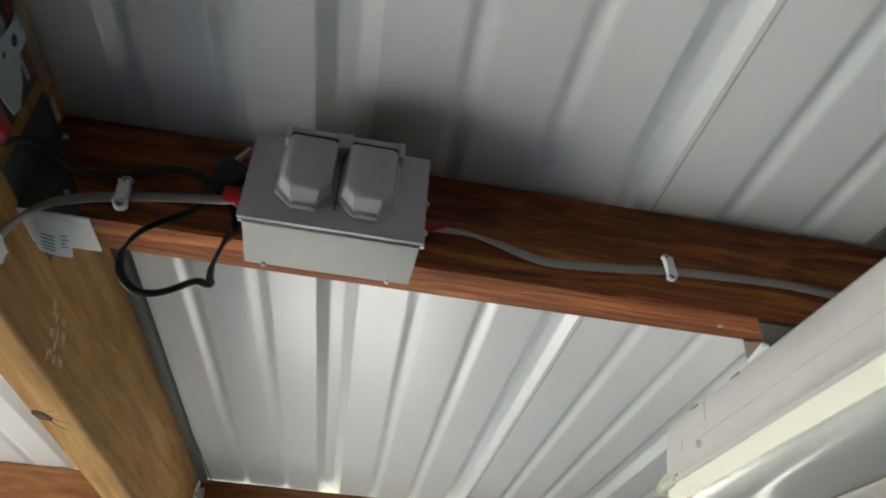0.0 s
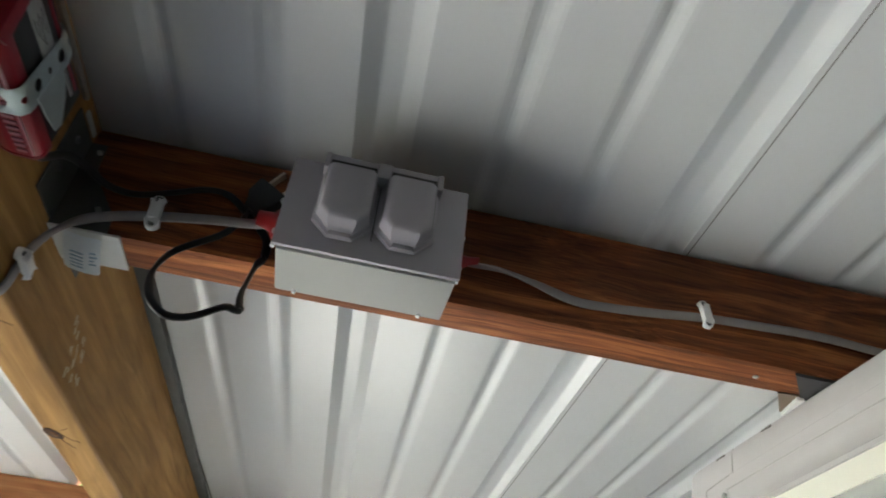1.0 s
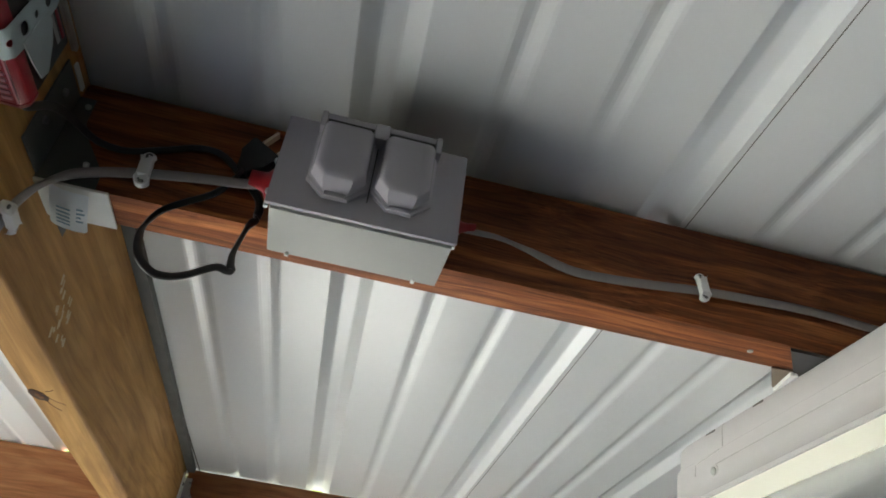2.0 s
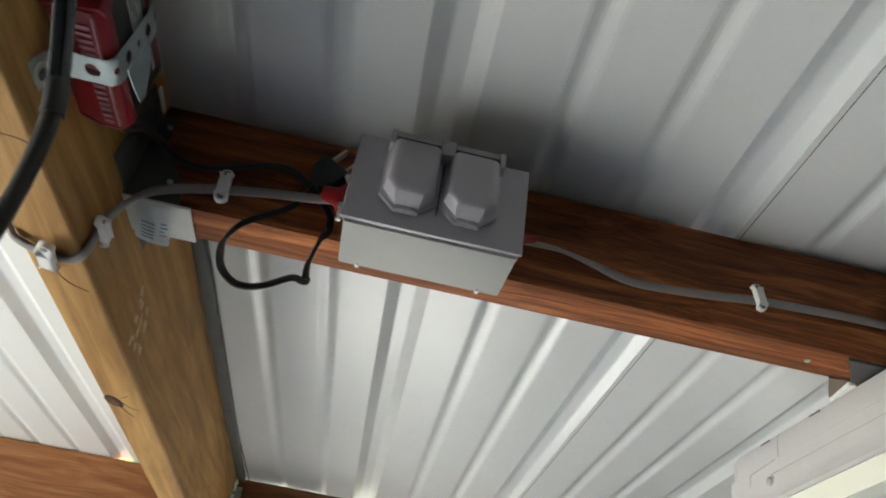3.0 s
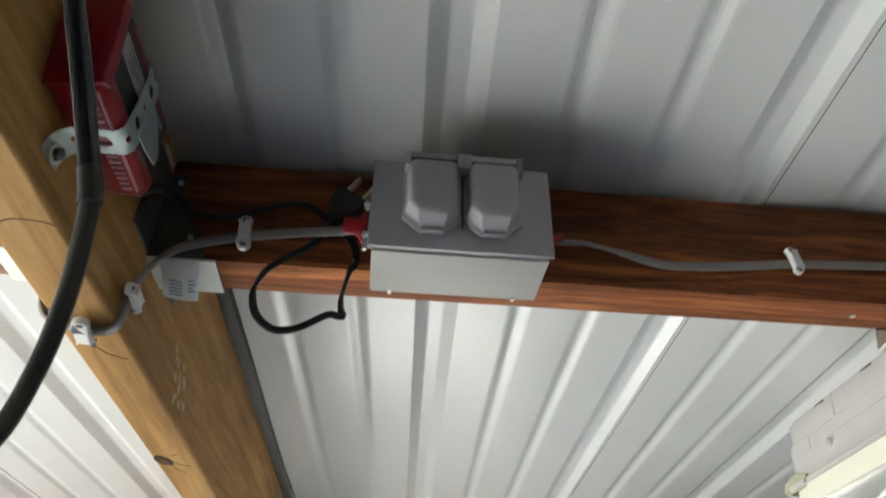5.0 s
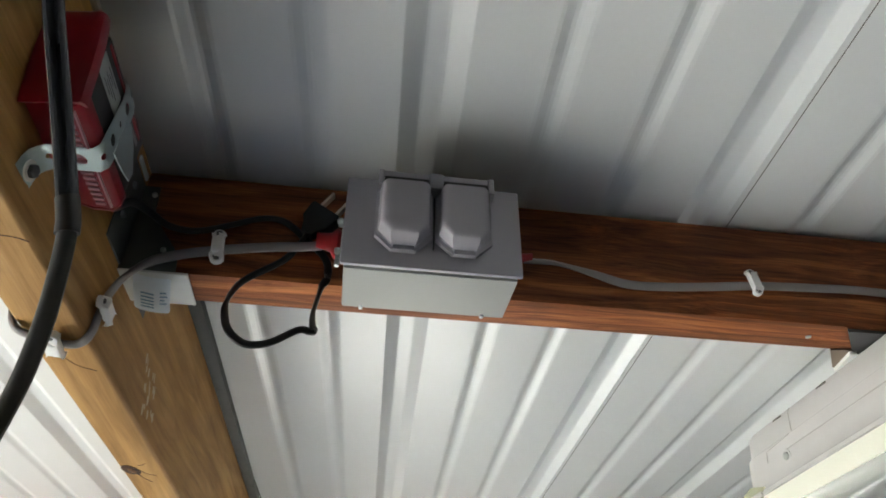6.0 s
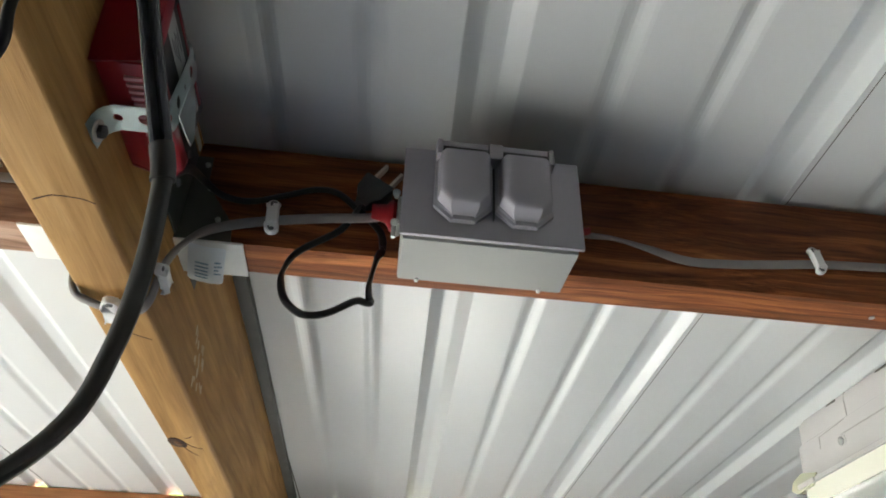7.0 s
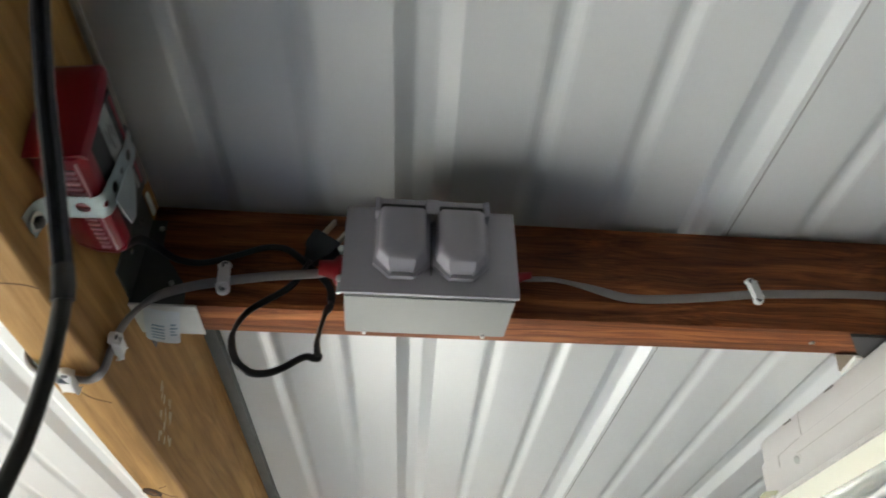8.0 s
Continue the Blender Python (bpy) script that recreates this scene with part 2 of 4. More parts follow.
def prism(outline, axis, a, b, bevel=0.0, bm=None):
    """A closed outline in the two other axes (in xyz order), drawn out along one axis from a to b."""
    bm = bm or bmesh.new()

    def at(u, v, w):
        return P(*((w, u, v), (u, w, v), (u, v, w))[axis])

    lo, hi = [bm.verts.new(at(u, v, a)) for u, v in outline], [bm.verts.new(at(u, v, b)) for u, v in outline]
    n = len(outline)
    fs = [bm.faces.new(lo), bm.faces.new(hi[::-1])]
    fs += [bm.faces.new((lo[i], hi[i], hi[(i + 1) % n], lo[(i + 1) % n])) for i in range(n)]
    if bevel:
        bmesh.ops.bevel(bm, geom=list({e for f in fs for e in f.edges}), offset=bevel * 0.1, segments=2, affect="EDGES", profile=0.6)
    return bm


def glide(points, steps=10):
    """A smooth run of places through the plan points given."""
    p = [Vector(P(*q)) for q in points]
    p = [p[0] * 2 - p[1]] + p + [p[-1] * 2 - p[-2]]
    out = []
    for i in range(1, len(p) - 2):
        for k in range(steps):
            t = k / steps
            a, b, c, d = p[i - 1:i + 3]
            out.append(0.5 * (2 * b + (c - a) * t + (2 * a - 5 * b + 4 * c - d) * t * t + (3 * b - a - 3 * c + d) * t ** 3))
    return out + [p[-2]]


def tube(line, wide, thick=None, flat=None, sides=12, bm=None, section=None):
    """A cord along a run of places. wide, thick: half sizes in plan units; flat: the way its broad side lies across (a fixed direction)."""
    bm = bm or bmesh.new()
    thick = thick or wide
    section = section or [(math.cos(2 * math.pi * k / sides), math.sin(2 * math.pi * k / sides)) for k in range(sides)]
    rings, last = [], None
    for i, p in enumerate(line):
        d = (line[min(i + 1, len(line) - 1)] - line[max(i - 1, 0)]).normalized()
        u = Vector(flat(i / (len(line) - 1)) if callable(flat) else flat) if flat else (last or Vector((0.3, 0.2, 1)))
        u = (u - d * u.dot(d)).normalized()
        last = u
        w = d.cross(u)
        rings.append([bm.verts.new(p + u * (wide * 0.1 * a) + w * (thick * 0.1 * b)) for a, b in section])
    n = len(section)
    for r, s in zip(rings, rings[1:]):
        for k in range(n):
            bm.faces.new((r[k], r[(k + 1) % n], s[(k + 1) % n], s[k]))
    bm.faces.new(rings[0][::-1])
    bm.faces.new(rings[-1])
    return bm


def disc(at, way, radius, height, sides=14, dome=0.0, bm=None):
    """A short round head standing on a surface, pointing along way; dome: how far its top swells."""
    bm = bm or bmesh.new()
    w = Vector(way).normalized()
    u = w.orthogonal().normalized()
    v = w.cross(u)
    o = P(*at)
    levels = [(1.0, 0.0), (1.0, height * 0.75), (0.82, height)] + ([(0.45, height + dome * 0.8)] if dome else [])
    rings = [[bm.verts.new(o + (u * math.cos(a) + v * math.sin(a)) * radius * r * 0.1 + w * h * 0.1) for a in (2 * math.pi * k / sides for k in range(sides))] for r, h in levels]
    for r, s in zip(rings, rings[1:]):
        for k in range(sides):
            bm.faces.new((r[k], r[(k + 1) % sides], s[(k + 1) % sides], s[k]))
    bm.faces.new(rings[0][::-1])
    bm.faces.new(rings[-1])
    return bm


# ---- ground, unseen walls, distance ----
ROOF, FALL = 1.06, 0.027          # underside of the roof sheets where y is zero; the roof falls gently towards the eave


def lean(bm, skew):
    """Lay something drawn square along the fall of the roof, turned a little in plan."""
    for v in bm.verts:
        v.co.x, v.co.z = v.co.x + skew * v.co.y, v.co.z - FALL * v.co.y
    return bm


def ground():
    bm = bmesh.new()
    bmesh.ops.create_grid(bm, x_segments=40, y_segments=40, size=60)
    for v in bm.verts:
        r = v.co.length
        v.co.z += 0.0 if r < 4 else 0.06 * noise.noise(v.co * 0.2)
    n = Nodes("pale and dark unseen ground")
    v = n.coords()
    # tones of this unseen ground are set to balance light bounced to the roof
    pale_near = n.ramp(n.noise(v, 26.0, 6.0, 0.75), [(0.3, (0.24, 0.24, 0.21)), (0.7, (0.435, 0.435, 0.37))])
    dark_far = n.ramp(n.noise(v, 30.0, 6.0, 0.7), [(0.3, (0.085, 0.088, 0.055)), (0.7, (0.18, 0.184, 0.125))])
    far = n.tree.nodes.new("ShaderNodeVectorMath")
    far.operation = "LENGTH"
    n.link(n.mix(0.12, v, n.add("TexNoise", Scale=1.5).outputs["Color"], "LINEAR_LIGHT"), far.inputs[0])
    reach = n.add("MapRange", From_Min=5.5, From_Max=7.0)
    n.link(far.outputs["Value"], reach.inputs["Value"])
    col = n.mix(reach.outputs["Result"], pale_near, dark_far)
    n.bump(n.noise(v, 60.0, 5.0), 0.6, 0.02)
    tagged(part("ground", bm, n.set(Base_Color=col, Roughness=0.9)), "unseen ground, pale by the shed and darker beyond to balance bounced light", "ground", kind="structure")


def backdrop():
    """A far ring of trees and bushes, out past the open side."""
    bm = bmesh.new()
    n = 90
    low, high = [], []
    for k in range(n):
        a = 2 * math.pi * k / n
        h = 17 + 4 * noise.noise((math.cos(a) * 3, math.sin(a) * 3, 1.7)) + 1.5 * noise.noise((math.cos(a) * 14, math.sin(a) * 14, 0.3))
        low.append(bm.verts.new((48 * math.cos(a), 48 * math.sin(a), -1)))
        high.append(bm.verts.new((48 * math.cos(a), 48 * math.sin(a), h)))
    for k in range(n):
        bm.faces.new((low[k], low[(k + 1) % n], high[(k + 1) % n], high[k]))
    m = Nodes("glowing leaf colour")
    v = m.coords()
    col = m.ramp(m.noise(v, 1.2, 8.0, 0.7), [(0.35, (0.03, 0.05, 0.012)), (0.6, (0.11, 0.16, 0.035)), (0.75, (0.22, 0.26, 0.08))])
    # a weak yellow-green emission stands in for sunlight on the leaves
    tagged(part("backdrop", bm, m.set(Base_Color=col, Roughness=0.9, Emission_Color=(0.60, 0.70, 0.20), Emission_Strength=0.12)), "far belt of green trees with a painted yellow-green glow", "backdrop", kind="structure")


ground()
backdrop()


# walls out of view, added only to block light or let it in
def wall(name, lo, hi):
    tagged(part(name, block(lo, hi), BLOCKER, label="unseen plain wall added to block or admit light"), category="wall", kind="structure")


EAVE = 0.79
wall("blocker_back", (-14.4, -13.4, -19), (20.0, -13.0, ROOF + FALL * 13 - 0.03))
tagged(part("blocker_left", lean(block((-14.8, -13.4, -19), (-14.4, -3.6, ROOF - 0.03)), 0.0), BLOCKER), "unseen plain wall added to block or admit light", "wall", kind="structure")
wall("blocker_left_2", (-14.8, -3.6, -19), (-14.4, 10.3, -18.3))
wall("blocker_left_3", (-14.8, 7.5, -18.3), (-14.4, 10.3, EAVE - 0.02))
for name, y0, y1 in (("blocker_right", -13.4, -5.8), ("blocker_right_2", -5.8, 10.0)):
    tagged(part(name, lean(block((20.0, y0, -19), (20.4, y1, ROOF - 0.03)), 0.0), BLOCKER), "unseen plain wall added to block or admit light", "wall", kind="structure")
# an unseen front added to shape the light: open towards its left end over a sill, with a shutter opening under the eave
# and two low hatches
wall("blocker_front", (-10.4, 10.32, -19), (-3.5, 10.5, EAVE - 0.02))
wall("blocker_front_3", (-3.5, 10.32, -13.0), (-1.8, 10.5, EAVE - 0.02))
wall("blocker_front_4", (-2.1, 10.32, -19), (-1.8, 10.5, -13.0))
wall("blocker_front_5", (-14.4, 10.32, -19), (-10.4, 10.5, -15.0))
wall("blocker_front_6", (-1.8, 10.02, -13.0), (9.7, 10.2, -5.6))
wall("blocker_front_7", (-1.8, 10.02, -2.5), (9.7, 10.2, EAVE - 0.12))
wall("blocker_front_8", (2.8, 10.02, -5.6), (9.7, 10.2, -2.5))
wall("blocker_front_9", (-1.8, 10.02, -19), (-0.8, 10.2, -13.0))
wall("blocker_front_10", (0.45, 10.02, -19), (9.7, 10.2, -13.0))
wall("blocker_front_11", (-1.8, 10.02, -5.6), (-0.9, 10.2, -2.5))
wall("blocker_front_2", (10.1, 10.02, -19), (20.0, 10.2, EAVE - 0.12))
# the floor is never in view; its dark bluish tone limits bounced light
tagged(part("floor", block((-14.4, -13.0, -19.05), (20.0, 10.0, -18.97)), FLOOR_DARK), "unseen floor added under the roof, toned dark to limit bounced light", "floor", kind="structure")

# ---- roof sheets ----
PITCH, SKEW = 2.286, 0.046        # spacing of the tall ribs; the sheets lie a little askew to the purlins
RIB0 = 0.305                      # foot of one tall rib where y is zero


def sheet_profile(first, last, shift):
    """Points across a sheet from x=first to x=last: tall ribs with two low ones between."""
    shape = [(0.0, 0.0), (0.008, 0.002), (0.020, 0.009), (0.122, 0.075), (0.138, 0.083), (0.156, 0.086), (0.262, 0.086), (0.284, 0.083), (0.300, 0.075), (0.404, 0.009), (0.416, 0.002), (0.424, 0.0)]
    shape += [(c + 0.115 * u, 0.0145 * (1 + math.cos(math.pi * u))) for c in (1.025, 1.715) for u in (-1, -0.75, -0.5, -0.25, 0, 0.25, 0.5, 0.75, 1)]
    pts = [(first, 0.0)]
    for k in range(-20, 16):
        pts += [(RIB0 + shift + k * PITCH + u, h) for u, h in shape if first + 0.2 < RIB0 + shift + k * PITCH + u < last]
    return pts + [(last, 0.0)]


def roof():
    top = thing("roof", (0, 0, ROOF), "pale ribbed steel roof sheets on timber, seen from below", "roof", kind="structure")
    edges = [-15.05, -5.91, -1.56, 3.008, 12.14, 20.8]
    shifts = [0.25, 0.23, 0.0, 0.01, 0.03]
    for i, (a, b) in enumerate(zip(edges, edges[1:])):
        bm = bmesh.new()
        lift = 0.010 * ((i + 1) % 2)
        prof = sheet_profile(a - (0.05 if i else 0), b, shifts[i])
        rows = []
        for y in np.linspace(-14, 10.14 if i < 2 else 9.97, 14):
            rows.append([(bm.verts.new(P(x, y, ROOF + h + lift)), bm.verts.new(P(x, y, ROOF + h + lift + 0.006))) for x, h in prof])
        for r, q in zip(rows, rows[1:]):
            for (a0, a1), (b0, b1), (c0, c1), (d0, d1) in zip(r, r[1:], q, q[1:]):
                bm.faces.new((a0, c0, d0, b0))
                bm.faces.new((a1, b1, d1, c1))
            for k in (0, -1):
                bm.faces.new((r[k][0], r[k][1], q[k][1], q[k][0]))
        part("roof_panel", lean(bm, SKEW), STEEL, top, smooth=False)
        # a dark strip stands in for the shade line where two sheets lap
        if 0 < i:
            part("lap_shade", lean(block((a - 0.002, -13.9, ROOF - 0.002), (a + (0.0045 if i == 3 else 0.014), 9.96, ROOF + 0.004)), SKEW), LAP_SHADE, top, "thin dark strip painted as the shade line along the lap")
    return top


roof()


# ---- timber ----
def timber(name, lo, hi, material, label, bevel=0.03):
    return tagged(part(name, block(lo, hi, bevel), material), label, name, kind="structure")


LEFT, RIGHT, TURN = -1.845, -1.475, 0.020   # the rafter's sides where y is zero, and its turn in plan
SOFFIT = -0.40                    # its underside there
FACE, BACK, FOOT = 0.55, 0.915, 0.160   # the near purlin's two sides and underside
NEAR_TOP, EAVE_TOP = 1.012, 0.79
RX, LX = RIGHT + TURN * 0.55, LEFT + TURN * 0.55   # the rafter's sides at the near purlin
RC = RIGHT - TURN * 0.8                             # its side at the charger


def rafter_at(dx, label):
    """A deep joist: square above, its two lower edges well rounded."""
    rad, l, h = 0.032, LEFT + dx, RIGHT + dx
    turn = [(rad * (1 - math.sin(radians(15 * k))), rad * (1 - math.cos(radians(15 * k)))) for k in range(7)]
    outline = [(l, ROOF - 0.004), (h, ROOF - 0.004)] + [(h - v, SOFFIT + u) for u, v in turn] + [(l + v, SOFFIT + u) for u, v in turn[::-1]]
    return tagged(part("rafter", lean(prism(outline, 1, -12.95, 9.5), TURN), PINE), label, "rafter", kind="structure")


rafter = rafter_at(0.0, "yellowish treated pine rafter with a dark knot")
rafter_at(12.2, "yellowish treated pine rafter")
rafter_at(-12.2, "yellowish treated pine rafter")
timber("purlin", (RX + 0.01, FACE, FOOT), (10.3, BACK, NEAR_TOP), STAIN, "red-brown stained purlin carrying the outlet box")
timber("purlin", (-13.6, FACE, FOOT), (LX - 0.01, BACK, NEAR_TOP), LIT_STAIN, "brown stained purlin beyond the rafter, strong light painted in its colour")
timber("purlin", (RIGHT + 0.2, 9.58, -0.03), (10.5, 9.80, EAVE_TOP - 0.014), BOARD, "red-brown stained purlin at the eave")
timber("purlin", (-13.4, 9.86, -0.65), (LEFT + 0.18, 10.27, EAVE_TOP - 0.012), BOARD, "wide red-brown stained board at the eave")

# marks of the wood
def oval(x, y, a, b, deep=0.0125):
    bm = disc((0, 0, 0), (0, 0, -1), 1.0, deep, 20)
    for v in bm.verts:
        w = v.co - P(0, 0, 0)
        v.co = P(x, y, SOFFIT - FALL * y + 0.01) + Vector((w.x * a + w.y * b * 0.15, w.y * b, w.z))
    return bm


knot = part("knot", oval(-1.700, 2.86, 0.078, 0.140), KNOT, rafter, "dark oval knot")
part("knot_core", oval(-1.698, 2.86, 0.034, 0.066, 0.0145), HEART, knot, "lighter brown heart of the knot")
for pts in ([(-1.80, -0.52), (-1.72, -0.56), (-1.67, -0.57), (-1.56, -0.56), (-1.50, -0.53)],
            [(-1.72, 0.60), (-1.69, 0.68), (-1.63, 0.82), (-1.52, 0.89)],
            [(-1.63, 2.83), (-1.58, 2.92), (-1.50, 2.96)], [(-1.62, 2.72), (-1.585, 2.70), (-1.55, 2.66)], [(-1.66, 2.95), (-1.62, 3.06), (-1.57, 3.14)]):
    part("crack", tube(glide([(x, y, SOFFIT - FALL * y - 0.001) for x, y in pts], 5), 0.005, 0.002, flat=(0, 1, 0), sides=6), KNOT, rafter, "thin dark crack in the wood")
rnd = random.Random(4)
for k in range(22):
    y, z, n = 1.72 + 0.012 * k + rnd.uniform(-0.18, 0.18), 0.02 - 0.017 * k + rnd.uniform(-0.03, 0.03), rnd.uniform(0.015, 0.05)
    part("scratch", tube([P(RIGHT + TURN * y + 0.001, y, z + n), P(RIGHT + TURN * y + 0.0015, y + 0.015, z), P(RIGHT + TURN * y + 0.001, y + 0.03, z - n * 0.5)], rnd.uniform(0.010, 0.022), 0.002, flat=(0, 1, 0), sides=6), PALE_MARK, rafter, "pale scratch in the wood")
tagged(part("batten", lean(block((RIGHT + 0.030, -12.9, 0.885), (RIGHT + 0.068, 0.14, 0.93), 0.008), TURN), PALE), "thin pale batten along the rafter's upper edge", "batten", kind="structure")
tagged(part("batten", lean(block((RIGHT + 0.002, 1.0, 0.955), (RIGHT + 0.128, 9.5, ROOF - 0.006), 0.006), TURN), DARK_TRIM), "dark grey-green batten along the rafter's upper edge", "batten", kind="structure")
tagged(part("nail", disc((3.56, 0.735, FOOT + 0.003), (0, 0, -1), 0.022, 0.012, 10), ZINC), "small bright nail head in the purlin", "nail")


# ---- joist hangers ----
def joist_hanger(side, wall_x, dy=0.0, label="", dz=0.0, sides=None, reach=0.455):
    """A folded plate cup that carries a purlin's end on the rafter; side: which way the purlin runs from it."""
    h = thing("joist_hanger", (wall_x, FACE + dy, FOOT + dz), label, "joist hanger", "joist hangers on the rafter")

    def X(d):
        return wall_x + side * d

    F, f, b = FOOT + dz, FACE + dy - 0.018, BACK + dy + 0.018
    part("seat", block((min(X(0.004), X(reach)), f, F - 0.022), (max(X(0.004), X(reach)), b, F - 0.004), 0.004), LIT_ZINC, h, "seat plate with light from below painted in its pale tone")
    cheek = [(X(0.004), F - 0.004), (X(0.37), F - 0.004), (X(0.36), 0.30 + dz), (X(0.20), 0.52 + dz), (X(0.13), 0.66 + dz), (X(0.12), 0.86 + dz), (X(0.004), 0.86 + dz)]
    for y in (f, b - 0.013):
        part("cheek", prism(cheek, 1, y, y + 0.013), sides or SHADED_ZINC, h, "" if sides else "cheek plate with shade painted in its dark grey")
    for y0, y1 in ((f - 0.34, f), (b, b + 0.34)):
        part("flange", block((min(X(0.003), X(0.016)), y0, F + 0.02), (max(X(0.003), X(0.016)), y1, 0.86 + dz), 0.003), sides or SHADED_ZINC, h)
    part("bent_tab", block((min(X(0.018), X(0.034)), f - 0.27, 0.87 + dz), (max(X(0.018), X(0.034)), f - 0.04, 0.915 + dz), 0.004), LIT_ZINC, h, "small bent tab with light painted in its pale tone")
    for d, z in ((0.16, 0.575), (0.10, 0.78), (0.26, 0.32)):
        part("screw", disc((X(d), f, z + dz), (0, -1, 0), 0.021, 0.02, 6, 0.006), DULL_ZINC, h)
    for y, z in ((f - 0.2, 0.7), (f - 0.24, 0.42)):
        part("screw", disc((X(0.016), y, z + dz), (side, 0, 0), 0.028, 0.02, 6, 0.006), NAIL, h)
    return h


joist_hanger(1, RX, 0.0, "galvanised joist hanger holding the purlin, with a loose label")
joist_hanger(-1, LX, 0.0, "galvanised joist hanger at the purlin beyond the rafter", reach=0.61)
joist_hanger(1, RIGHT + TURN * 9.5, 9.0, "galvanised joist hanger at the eave purlin", -0.245, HANGER)


def hanger_label():
    tag = thing("label_tag", (-1.26, 0.75, 0.10), "cloudy plastic label with a printed code hanging from the hanger", "label")
    rows = []
    bm = bmesh.new()
    for u, cut in ((0.0, 0.12), (0.03, 0.0), (0.2, 0.0), (0.4, 0.0), (0.6, 0.0), (0.8, 0.0), (0.92, 0.0), (0.97, 0.05), (1.0, 0.16)):   # cut: its rounded corners
        sag = 0.130 - 0.03 * u - 0.015 * math.sin(u * 3.1)
        rows.append([bm.verts.new(P(-1.355 + 0.25 * w - 0.07 * u, 0.53 + 0.42 * u, sag - 0.03 * w - 0.015 * math.sin(w * 3.1))) for w in [c + (0.5 - c) * cut for c in (0.0, 0.08, 0.35, 0.65, 0.92, 1.0)]])
    for r, s2 in zip(rows, rows[1:]):
        for k in range(5):
            bm.faces.new((r[k], r[k + 1], s2[k + 1], s2[k]))
    bmesh.ops.solidify(bm, geom=bm.faces[:], thickness=0.0006)
    part("sheet", bm, PAPER, tag, "cloudy blue-white label sheet")

    def on(u, w, lift):
        return (-1.355 + 0.25 * w - 0.07 * u, 0.53 + 0.42 * u, 0.130 - 0.03 * u - 0.015 * math.sin(u * 3.1) - 0.03 * w - 0.015 * math.sin(w * 3.1) - lift)

    def strip(name, u0, u1, w0, w1, mat):
        bm = bmesh.new()
        q = [bm.verts.new(P(*on(u, w, l))) for l in (0.012, 0.0145) for u, w in ((u0, w0), (u0, w1), (u1, w1), (u1, w0))]
        for f in ((0, 1, 2, 3), (7, 6, 5, 4), (0, 4, 5, 1), (1, 5, 6, 2), (2, 6, 7, 3), (3, 7, 4, 0)):
            bm.faces.new([q[k] for k in f])
        part(name, bm, mat, tag)

    for k in range(5):
        strip("code_bar", 0.36 + 0.10 * k, 0.395 + 0.10 * k, 0.22, 0.58, INK_BLUE)
    for k in range(4):
        strip("text_bar", 0.30 + 0.1 * k, 0.335 + 0.1 * k, 0.74, 0.74 + (0.16, 0.2, 0.12, 0.18)[k], INK_BLUE)


hanger_label()


# ---- outlet box ----
def loft(rings, bm=None):
    """A closed body through rings of plan points, capped at both ends."""
    bm = bm or bmesh.new()
    vs = [[bm.verts.new(P(*p)) for p in r] for r in rings]
    n = len(vs[0])
    for r, q in zip(vs, vs[1:]):
        for k in range(n):
            bm.faces.new((r[k], r[(k + 1) % n], q[(k + 1) % n], q[k]))
    bm.faces.new(vs[0][::-1])
    bm.faces.new(vs[-1])
    return bm


def lid_ring(cx, y, side, foot, top, k=0.42, most=0.10):
    """One level of a lid: straight sides, cut corners at the foot, and a narrow thumb edge."""
    w, z0, z1 = 0.180 - side, 0.105 + foot, 0.570 - top
    cut = min(most, w * 0.6)
    return [(cx - w + 0.015, y, z1), (cx - w, y, z1 - 0.02), (cx - w, y, z0 + cut), (cx - w * k, y, z0), (cx + w * k, y, z0), (cx + w, y, z0 + cut), (cx + w, y, z1 - 0.02), (cx + w - 0.015, y, z1)]


